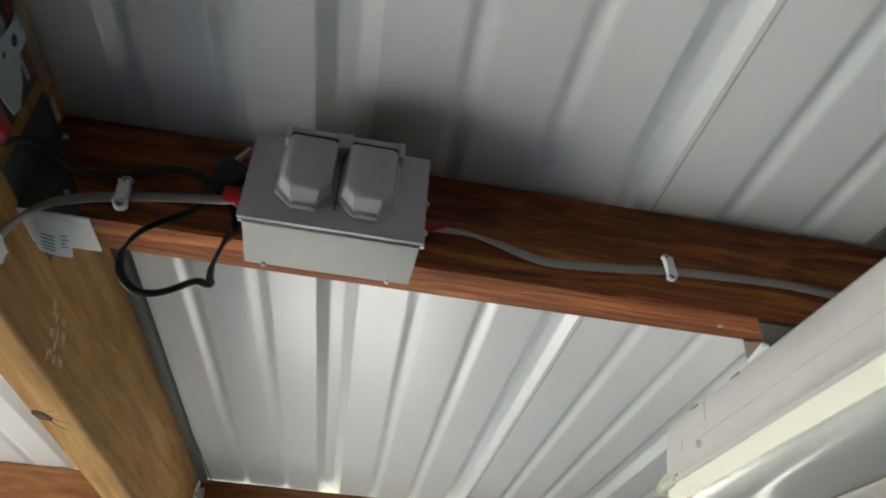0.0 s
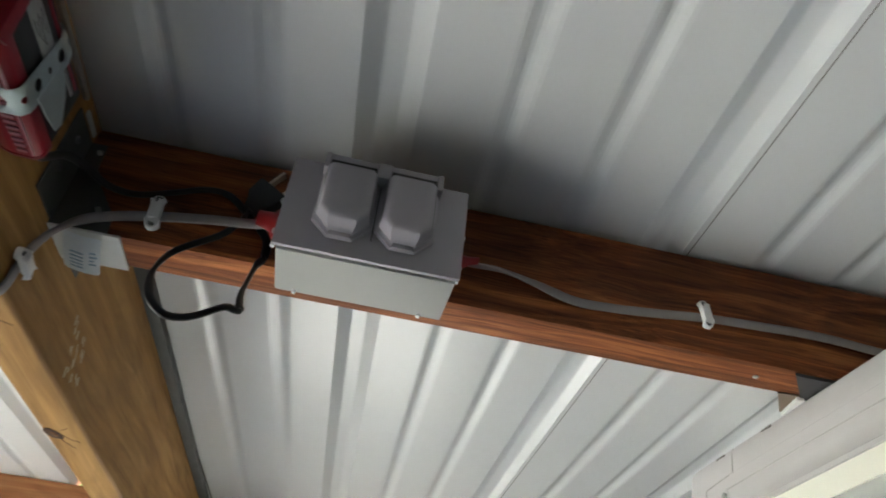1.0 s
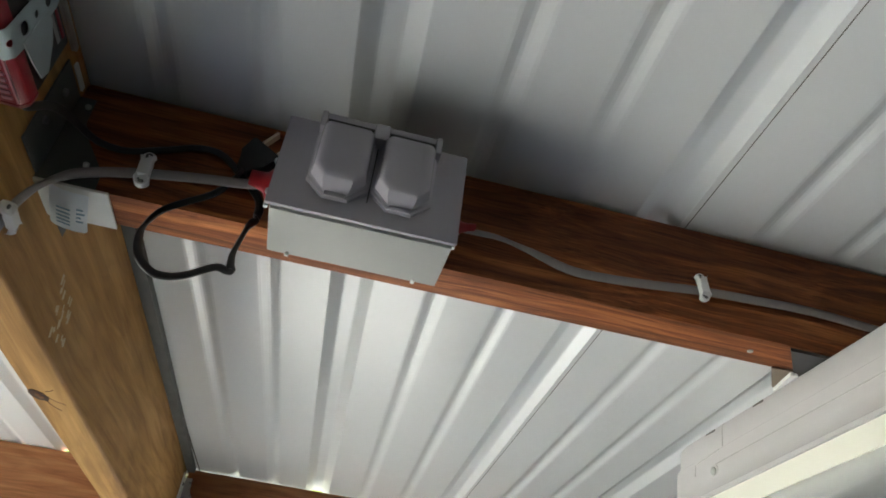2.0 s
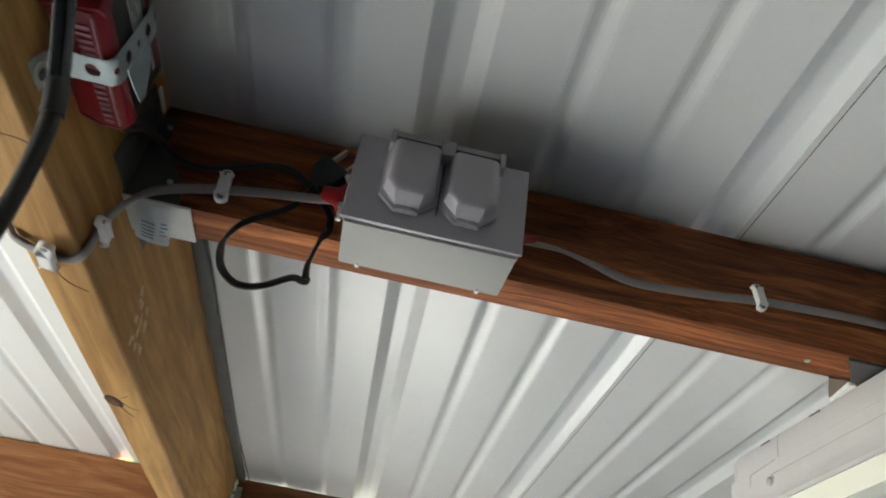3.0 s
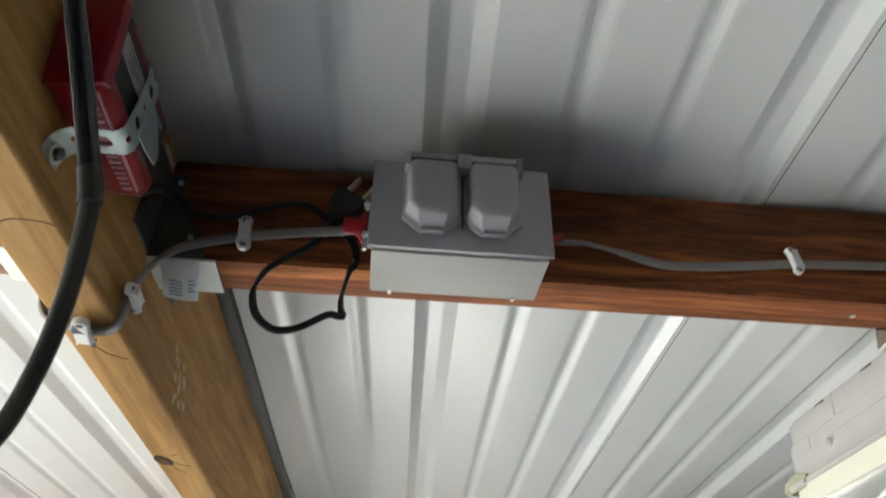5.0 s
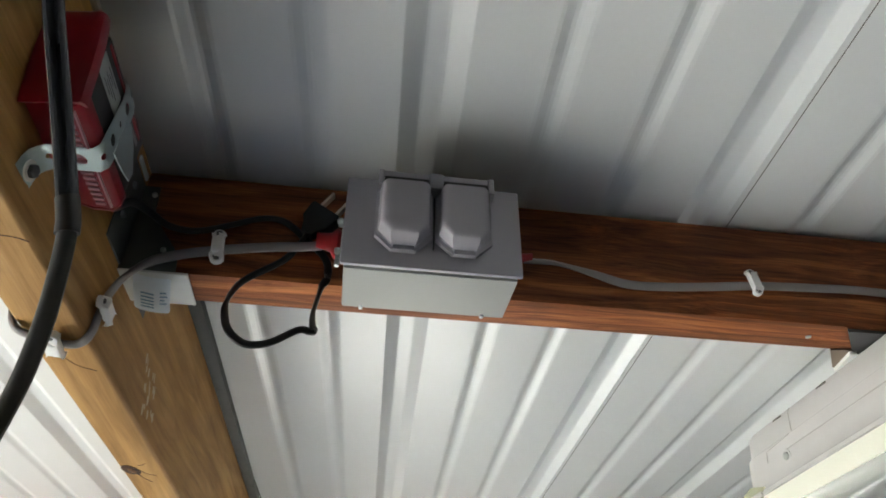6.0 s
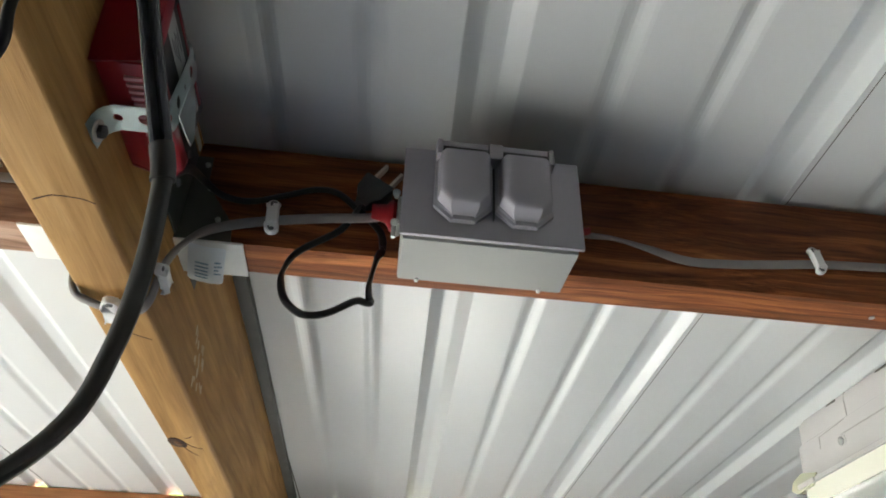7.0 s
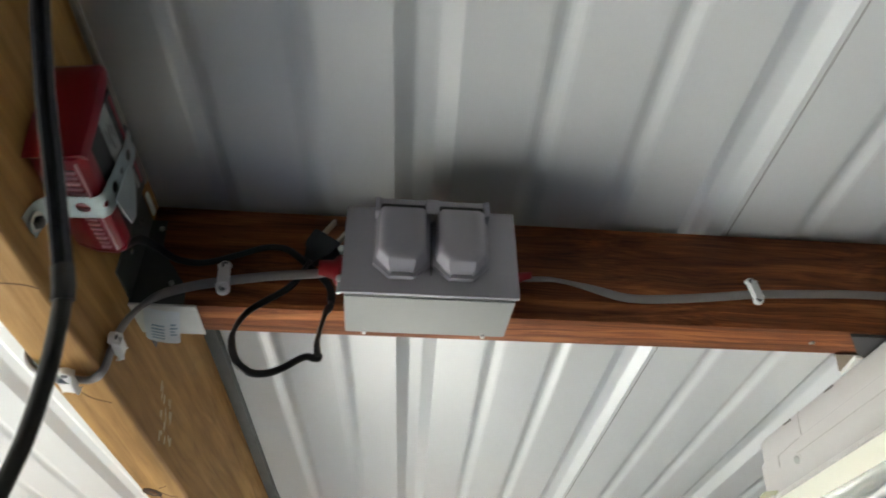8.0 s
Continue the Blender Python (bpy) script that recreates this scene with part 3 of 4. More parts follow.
def outlet_box():
    box = thing("outlet_box", (0.57, FACE, 0.0), "grey outlet box with two closed spring lids on a stained purlin", "outlet box")
    body = part("body", block((0.022, 0.068, 0.0), (1.132, FACE - 0.004, 0.655), 0.02), BOX_GREY, box, "pale grey enamelled box")
    part("gasket", block((0.035, 0.012, 0.050), (1.110, 0.072, 0.640), 0.004), RUBBER, box, "dark rubber gasket")
    plate = part("cover_plate", block((0.0, -0.018, -0.016), (1.144, 0.012, 0.665), 0.012), LID_GREY, box, "darker grey cover plate")
    part("hinge_bar", block((0.205, -0.115, 0.624), (0.945, -0.018, 0.668), 0.007), LID_GREY, plate)
    for a, b in ((0.195, 0.232), (0.528, 0.620), (0.915, 0.955)):
        part("knuckle", block((a, -0.135, 0.540), (b, -0.018, 0.664), 0.010), LID_GREY, plate)
    # black blocks stand in for the shade in the gaps under the bar
    for a, b in ((0.236, 0.524), (0.624, 0.911)):
        part("hinge_gap_shade", block((a, -0.112, 0.600), (b, -0.07, 0.624)), RUBBER, plate, "black block painted as shade in the gap under the hinge bar")
    # a dark strip stands in for the shade between the two lids
    part("lid_gap_shade", block((0.5675, -0.048, 0.13), (0.5745, -0.0185, 0.53)), INK, plate, "dark strip painted as shade in the gap between the lids")
    for cx in (0.380, 0.764):
        part("lid_frame", loft([lid_ring(cx, -0.017, -0.004, -0.012, -0.004), lid_ring(cx, -0.045, -0.004, -0.012, -0.004), lid_ring(cx, -0.052, 0.003, 0.0, 0.0)]), LID_GREY, plate)
        lid = part("lid", loft([lid_ring(cx, -0.053, 0.008, 0.006, 0.0), lid_ring(cx, -0.066, 0.006, 0.0, 0.0), lid_ring(cx, -0.074, 0.016, 0.008, 0.0, 0.44),
                                lid_ring(cx, -0.110, 0.021, 0.028, 0.002, 0.52, 0.085), lid_ring(cx, -0.140, 0.025, 0.042, 0.004, 0.56, 0.08), lid_ring(cx, -0.154, 0.032, 0.048, 0.006, 0.58, 0.075),
                                lid_ring(cx, -0.164, 0.043, 0.056, 0.010, 0.6, 0.07), lid_ring(cx, -0.171, 0.058, 0.066, 0.014, 0.6, 0.065), lid_ring(cx, -0.175, 0.080, 0.080, 0.020, 0.6, 0.06), lid_ring(cx, -0.176, 0.105, 0.10, 0.028, 0.6, 0.05)]), LID_GREY, box, "domed grey spring lid")
        part("thumb_tab", block((cx - 0.066, -0.074, 0.080), (cx + 0.066, -0.052, 0.118), 0.007), LID_GREY, lid)
        part("hinge_pin", tube([P(cx - 0.15, -0.085, 0.584), P(cx + 0.15, -0.085, 0.584)], 0.017, sides=8), INK, lid)
    for x in (0.152, 0.977):
        part("mounting_foot", block((x - 0.012, FACE - 0.04, -0.014), (x + 0.012, FACE - 0.006, 0.008), 0.005), CLIP_WHITE, box)
    # the cable clamps at the two ends
    for sx, x in ((-1, 0.016), (1, 1.124)):
        clamp = part("cable_clamp", block((min(x, x + sx * 0.032), 0.29, 0.27), (max(x, x + sx * 0.032), 0.45, 0.50), 0.012), DULL_ZINC, box, "zinc cable clamp")
        for z in (0.255, 0.50):
            part("clamp_screw", disc((x + sx * 0.045, 0.27, z), (0, -1, 0), 0.026, 0.02, 12, 0.008), ZINC, clamp)
            part("clamp_bolt", tube([P(x + sx * 0.045, 0.29, z), P(x + sx * 0.045, 0.29, z - (0.1 if z < 0.4 else 0.02))], 0.016, sides=10), ZINC, clamp)
        n = 14
        rings = []
        for d, wy, wz, z in ((0.035, 0.06, 0.085, 0.385), (0.055, 0.075, 0.125, 0.365), (0.075, 0.07, 0.115, 0.37), (0.10, 0.05, 0.075, 0.385), (0.14, 0.042, 0.066, 0.395), (0.20, 0.034, 0.055, 0.405)) if sx < 0 else ((0.05, 0.04, 0.05, 0.375), (0.08, 0.045, 0.06, 0.38), (0.11, 0.034, 0.04, 0.39), (0.15, 0.026, 0.030, 0.405), (0.20, 0.022, 0.026, 0.42)):
            rings.append([(x + sx * d, 0.37 + wy * math.cos(2 * math.pi * k / n), z + wz * math.sin(2 * math.pi * k / n) * (1 + 0.16 * math.sin(5 * k + 9 * d))) for k in range(n)])
        part("bushing", loft(rings), RED_PLASTIC, box, "red plastic bushing round the cable")
    for x, y in ((1.14, 0.2), (1.14, 0.42)):
        part("plug_screw", disc((x - 0.02, y, 0.55), (1, 0, 0), 0.03, 0.03, 10), BOX_GREY, body)
    return box


outlet_box()


# ---- grey cable and its clips ----
def cable():
    c = thing("power_cable", (1.5, FACE, 0.4), "flat grey power cable clipped along the purlin and round the rafter", "cable")
    right = glide([(1.14, 0.37, 0.385), (1.32, 0.44, 0.432), (1.53, 0.49, 0.466), (1.78, 0.515, 0.43), (2.07, 0.518, 0.355), (2.37, 0.518, 0.36), (2.69, 0.518, 0.39), (3.08, 0.518, 0.435),
                   (3.52, 0.518, 0.46), (4.03, 0.518, 0.475), (4.8, 0.518, 0.44), (6.5, 0.518, 0.47), (10.2, 0.518, 0.45)], 8)
    part("cable_run", tube(right, 0.037, 0.016, flat=lambda u: (0.0, 1.0 - max(0.0, min(1.0, (u - 0.13) / 0.17)), 0.22 + 0.8 * max(0.0, min(1.0, (u - 0.13) / 0.17)))), CABLE_GREY, c)
    left = glide([(-0.02, 0.37, 0.40), (-0.2, 0.45, 0.405), (-0.49, 0.512, 0.41), (-0.71, 0.515, 0.375), (-0.86, 0.515, 0.345), (-1.07, 0.505, 0.285), (-1.25, 0.49, 0.20), (-1.37, 0.47, 0.06),
                  (-1.425, 0.445, -0.10), (-1.437, 0.425, -0.24), (-1.452, 0.43, -0.39), (-1.53, 0.475, -0.442), (-1.65, 0.465, -0.443), (-1.77, 0.39, -0.445), (-1.85, 0.31, -0.41),
                  (-1.88, 0.30, -0.2), (-1.90, 0.42, 0.1), (-1.98, 0.49, 0.36), (-2.2, 0.515, 0.47), (-2.7, 0.518, 0.49), (-4.0, 0.518, 0.46), (-8.0, 0.518, 0.48)], 8)

    def broad(u):
        k = max(0.0, min(1.0, (u - 0.27) / 0.12)) * max(0.0, min(1.0, (0.86 - u) / 0.08))
        return (0, k, 1 - k + 0.05)

    part("cable_run", tube(left, 0.038, 0.021, flat=broad), CABLE_GREY, c)


cable()


def cable_clip(label):
    """A white two-hole strap that bridges a flat cable: its arch, two eared feet and two nails. Drawn lying on a face that looks towards -y."""
    c = thing("cable_clip", (0, 0, 0), label, "cable clip", "white cable clips")
    outline = []
    n = 8
    for sgn in (1, -1):
        for k in range(n + 1):
            a = math.pi * k / n if sgn > 0 else math.pi + math.pi * k / n
            outline.append((0.036 * math.cos(a), sgn * 0.062 + 0.036 * math.sin(a)))
        outline += [(-sgn * 0.028, sgn * 0.034), (-sgn * 0.027, -sgn * 0.034)]
    bm = bmesh.new()
    ring = lambda y, s: [bm.verts.new(P(x * s, y - (0.022 if abs(z) < 0.07 else 0.0), z * (1 if s == 1 else 0.97))) for x, z in outline]
    levels = [ring(0.0, 1), ring(-0.02, 1), ring(-0.028, 0.86)]
    m = len(outline)
    for r, q in zip(levels, levels[1:]):
        for k in range(m):
            bm.faces.new((r[k], r[(k + 1) % m], q[(k + 1) % m], q[k]))
    bm.faces.new(levels[0][::-1])
    bm.faces.new(levels[-1])
    part("strap", bm, CLIP_WHITE, c)
    part("arch", prism([(-0.03, -0.048), (0.03, -0.048), (0.03, 0.048), (-0.03, 0.048)], 1, -0.050, -0.005, 0.012), CLIP_WHITE, c)
    for z in (-0.068, 0.068):
        part("nail", disc((0, -0.024, z), (0, -1, 0), 0.019, 0.008, 12, 0.003), NAIL, c, "grey nail head")
    return c


clip = cable_clip("white plastic two-hole clip over the grey cable")
def clip_at(ob, x, y, z, turn):
    return Matrix.Translation(P(x, y, z)) @ turn.to_4x4()


face_on = Euler((0, 0, 0)).to_matrix()
side_on = Matrix(((0, -1, 0), (0, 0, 1), (-1, 0, 0)))    # on the rafter's side: looks to +x, feet along y
under_on = Matrix(((1, 0, 0), (0, 0, 1), (0, 1, 0)))     # under the rafter: looks down
tilt = lambda m, a: m @ Matrix.Rotation(radians(a), 3, "Y")
clip.matrix_basis = clip_at(clip, 3.06, FACE - 0.045, 0.445, tilt(face_on, -9)) @ Matrix.Scale(1.15, 4)
copy_thing(clip, clip_at(clip, -0.845, FACE - 0.04, 0.362, tilt(face_on, -4)) @ Matrix.Scale(1.2, 4))
copy_thing(clip, clip_at(clip, RX + 0.032, 0.425, -0.23, tilt(side_on, 8)) @ Matrix.Scale(1.15, 4))
tagged(copy_thing(clip, clip_at(clip, -1.635, 0.43, SOFFIT - 0.052, tilt(under_on, -6)) @ Matrix.Scale(1.3, 4)), "white plastic clip under the rafter")
tagged(copy_thing(clip, clip_at(clip, -2.72, FACE - 0.035, 0.49, tilt(face_on, 5))), "white plastic clip beyond the rafter")


# ---- battery charger on the rafter's side ----
def battery_charger():
    c = thing("battery_charger", (RC, -0.8, 0.25), "red and black battery charger strapped to the rafter's side", "battery charger")
    # section across: red belly below, black back above, drawn along the rafter
    belly = [(RC + 0.004, 0.03), (-1.36, -0.015), (-1.245, -0.02), (-1.205, 0.02), (-1.20, 0.10), (RC + 0.004, 0.10)]
    part("belly", prism(belly, 1, -1.125, -0.355, 0.012), CHARGER_RED, c, "red vented shell")
    part("foot_end", loft([[(x, -0.355, z) for x, z in belly], [(-1.30 + (x + 1.30) * 0.93, -0.328, 0.045 + (z - 0.045) * 0.9) for x, z in belly], [(-1.30 + (x + 1.30) * 0.8, -0.312, 0.045 + (z - 0.045) * 0.7) for x, z in belly]]), CHARGER_RED, c)
    # head end: the red cheek that leans up towards the roof
    levels = ((-1.118, -0.012, 0.0), (-1.140, 0.06, 0.004), (-1.165, 0.18, 0.008), (-1.190, 0.32, 0.006), (-1.208, 0.44, -0.002), (-1.205, 0.52, -0.02), (-1.180, 0.565, -0.05))
    part("head", loft([[(RC + 0.004, y, z), (-1.275 + 0.3 * g, y - 0.030, z - 0.004), (-1.232 + 0.6 * g, y - 0.036, z), (-1.207 + g, y - 0.028, z + 0.012), (-1.196 + g, y - 0.006, z + 0.024), (-1.194 + g, y + 0.03, z + 0.036), (RC + 0.004, y + 0.06, z + 0.05)] for y, z, g in levels]), CHARGER_RED, c, "red sloping head")
    part("back", block((RC + 0.004, -1.12, 0.10), (-1.205, -0.345, 0.50), 0.02), CHARGER_BLACK, c, "black back shell")
    part("rating_label", block((-1.206, -1.12, 0.255), (-1.2015, -0.80, 0.385), 0.001), LABEL_GREY, c, "grey rating label")
    for k in range(5):
        part("label_line", block((-1.2025, -1.04 + 0.03 * (k % 2), 0.275 + 0.021 * k), (-1.2005, -0.93 + 0.04 * (k % 3), 0.281 + 0.021 * k), 0), INK, c)
    part("rating_label", block((-1.206, -0.62, 0.385), (-1.2015, -0.43, 0.415), 0.001), LABEL_GREY, c, "narrow grey strip label")
    part("edge_trim", block((-1.215, -1.10, 0.44), (-1.20, -0.42, 0.465), 0.004), CHARGER_RED, c)
    # the ridges are paler than the shell: a gloss highlight painted in
    for k in range(16):
        y = -1.05 + 0.042 * k
        part("vent_rib", block((-1.345 + 0.002 * k, y, -0.030), (-1.262, y + 0.021, -0.012), 0.004), RIDGE_SHEEN, c)
    part("vent_rib", block((-1.246, -1.10, -0.030), (-1.236, -0.38, -0.012), 0.004), RIDGE_SHEEN, c)
    # its thin black lead: along the purlin, down in a loop, and up behind the cable to the plug
    lead = glide([(-1.27, -0.37, 0.06), (-1.29, -0.22, 0.10), (-1.31, 0.05, 0.35), (-1.30, 0.35, 0.50), (-1.20, 0.49, 0.50), (-1.02, 0.525, 0.50), (-0.80, 0.53, 0.58), (-0.60, 0.53, 0.66), (-0.44, 0.53, 0.65), (-0.28, 0.53, 0.52),
                  (-0.12, 0.53, 0.36), (-0.09, 0.50, 0.20), (-0.12, 0.47, 0.08), (-0.15, 0.46, -0.10), (-0.145, 0.46, -0.20), (-0.13, 0.46, -0.245), (-0.16, 0.46, -0.25), (-0.23, 0.46, -0.245), (-0.37, 0.46, -0.335), (-0.47, 0.46, -0.37),
                  (-0.57, 0.46, -0.36), (-0.67, 0.46, -0.27), (-0.71, 0.46, -0.12), (-0.68, 0.47, 0.02), (-0.60, 0.48, 0.13), (-0.41, 0.50, 0.29), (-0.34, 0.52, 0.40), (-0.30, 0.50, 0.47), (-0.25, 0.46, 0.545)], 8)
    part("lead", tube(lead, 0.030, 0.016, flat=(0.1, 0.3, 1)), RUBBER, c, "thin flat black lead")
    d = Vector((0.536, 0, 0.844)).normalized()
    e = Vector((0.844, 0, -0.536)).normalized()

    def at(a, b, y):
        v = Vector((-0.245, 0, 0.545)) + d * a + e * b
        return (v.x, y, v.z)

    plug = part("plug", loft([[at(a, -w, y0), at(a, w, y0), at(a, w, y1), at(a, -w, y1)] for a, w, y0, y1 in
                              ((-0.04, 0.045, 0.43, 0.49), (0.0, 0.06, 0.41, 0.51), (0.05, 0.10, 0.40, 0.52), (0.17, 0.115, 0.395, 0.525), (0.19, 0.105, 0.40, 0.52))]), RUBBER, c, "black two-pin plug")
    for b in (-0.065, 0.065):
        part("pin", loft([[at(a, b - 0.01, 0.435), at(a, b + 0.01, 0.435), at(a, b + 0.01, 0.49), at(a, b - 0.01, 0.49)] for a in (0.18, 0.34, 0.355)]), BRASS, plug, "bare metal pin")
    return c


battery_charger()


def hanger_strap():
    """A perforated steel band, bent round the charger and screwed to the rafter."""
    s = thing("metal_strap", (RC, -0.78, -0.09), "perforated zinc strap holding the charger to the rafter", "strap")
    run = [Vector(p) for p in ((RC + 0.008, -0.835, -0.222), (RC + 0.016, -0.828, -0.13), (RC + 0.06, -0.808, -0.062), (-1.26, -0.775, -0.035), (-1.215, -0.77, -0.03), (-1.185, -0.768, 0.01),
                               (-1.182, -0.765, 0.08), (-1.180, -0.745, 0.25), (-1.180, -0.73, 0.42), (-1.20, -0.725, 0.53), (-1.30, -0.725, 0.56), (RC + 0.012, -0.725, 0.60))]
    dist = [0.0]
    for a, b in zip(run, run[1:]):
        dist.append(dist[-1] + (b - a).length)

    def at(q, w, lift):
        i = max(k for k in range(len(run) - 1) if dist[k] <= q + 1e-9)
        t = (q - dist[i]) / (dist[i + 1] - dist[i])
        p = run[i].lerp(run[i + 1], t)
        d = (run[i + 1] - run[i]).normalized()
        nrm = d.cross(Vector((0, 1, 0))).normalized()
        return P(*(p + Vector((0, w, 0)) + nrm * lift))

    bm = bmesh.new()
    half, step = 0.085, 0.115
    n = int(dist[-1] / step)
    step = dist[-1] / n
    for k in range(n):
        q0 = k * step
        big = k % 2 == 0
        r = 0.036 if big else 0.022
        grid = []
        hole = [(q0 + step / 2 + r * math.cos(a), r * 1.15 * math.sin(a)) for a in (2 * math.pi * j / 12 for j in range(12))]
        rim = []
        for j in range(12):
            a = 2 * math.pi * j / 12
            c, sn = math.cos(a), math.sin(a)
            f = min((step / 2) / max(abs(c), 1e-6), half / max(abs(sn), 1e-6))
            rim.append((q0 + step / 2 + f * c, f * sn))
        for lift, flip in ((0.0, 1), (0.008, -1)):
            h = [bm.verts.new(at(min(max(q, 0), dist[-1] - 1e-6), w, lift)) for q, w in hole]
            o = [bm.verts.new(at(min(max(q, 0), dist[-1] - 1e-6), w, lift)) for q, w in rim]
            for j in range(12):
                bm.faces.new((h[j], o[j], o[(j + 1) % 12], h[(j + 1) % 12]))
            corner = [(q0 + step, half), (q0, half), (q0, -half), (q0 + step, -half)]
            for (cq, cw), j in zip(corner, (1, 4, 7, 10)):
                cv = bm.verts.new(at(min(max(cq, 0), dist[-1] - 1e-6), cw, lift))
                bm.faces.new((o[j], cv, o[(j + 1) % 12]))
    bmesh.ops.remove_doubles(bm, verts=bm.verts, dist=0.00002)
    part("band", bm, STRAP, s)
    part("fold", prism([(-0.71, 0.08), (-0.70, 0.33), (-0.63, 0.36), (-0.52, 0.31), (-0.41, 0.20), (-0.43, 0.13), (-0.56, 0.10)], 0, -1.186, -1.178), STRAP, s, "folded end of the strap")
    part("washer", disc((RC + 0.020, -0.832, -0.178), (1, 0, -0.12), 0.055, 0.01, 16), HANGER, s)
    part("bolt_head", disc((RC + 0.027, -0.832, -0.180), (1, 0, -0.12), 0.036, 0.03, 6, 0.006), INK, s, "dark bolt head")
    part("bolt_head", disc((RC + 0.012, -0.725, 0.57), (1, 0, 0.1), 0.036, 0.03, 6, 0.006), INK, s, "dark bolt head")


hanger_strap()


# ---- hanging cord ----
def extension_cord():
    c = thing("extension_cord", (-0.8, -1.75, -1.5), "thick black twin-core extension cord hanging from the roof", "cord")
    upper = glide([(-1.05, -3.3, 0.95), (-0.66, -2.88, 0.74), (-0.72, -2.62, 0.46), (-0.87, -2.47, 0.21), (-0.945, -2.28, -0.125), (-0.925, -2.06, -0.431), (-0.868, -1.91, -0.695), (-0.806, -1.83, -0.924), (-0.750, -1.795, -1.11)], 8)
    lower = glide([(-0.806, -1.83, -0.924), (-0.750, -1.795, -1.11), (-0.735, -1.762, -1.31), (-0.735, -1.742, -1.494), (-0.756, -1.722, -1.672), (-0.796, -1.732, -1.857), (-0.875, -1.85, -2.052),
                   (-1.05, -2.05, -2.3), (-1.3, -2.4, -2.7), (-1.5, -2.9, -2.8), (-1.6, -3.5, -2.2), (-1.45, -4.0, -1.0), (-1.25, -4.2, 0.95)], 8)[8:]
    twin = []
    for cx in (-0.5, 0.5):
        for k in range(9):
            a = math.pi * (0.5 + k / 8) if cx < 0 else math.pi * (-0.5 + k / 8)
            twin.append((cx + 0.50 * math.cos(a), math.sin(a)))
        twin.append((0.0, -0.12 if cx < 0 else 0.12))
    # one cord in two tones: a change of light is put into its colour
    part("twin_lead", tube(upper, 0.034, 0.021, flat=lambda u: (1.0, 0.35 - 0.5 * u, 0.2), section=twin), LIT_CORD, c, "upper run of the cord with a groove, light painted in its slate-grey")
    part("lower_lead", tube(lower, 0.030, 0.024, flat=lambda u: (1.0, -0.15 - 0.8 * u, 0.2)), DULL_RUBBER, c, "lower run of the same cord in dull black")
    # a made-up collar hides the step between the two tones
    part("added_collar", tube([upper[-4], upper[-2], upper[-1] * 0.5 + lower[1] * 0.5, lower[2]], 0.038, 0.029, flat=(1.0, -0.15, 0.2)), RUBBER, c, "short black collar added where the two cord colours meet")
    spare = glide([(-0.75, -3.2, 0.95), (-0.85, -2.9, 0.5), (-1.02, -2.5, -0.05), (-1.18, -2.11, -0.56), (-1.25, -1.99, -0.71), (-1.29, -1.89, -0.84), (-1.45, -1.85, -1.1), (-1.55, -2.2, -1.35), (-1.45, -2.8, -1.1), (-1.3, -3.2, -0.2), (-1.25, -3.3, 0.95)], 8)
    part("spare_loop", tube(spare, 0.020, 0.017, flat=(0, 1, 0.3)), RUBBER, c)


extension_cord()


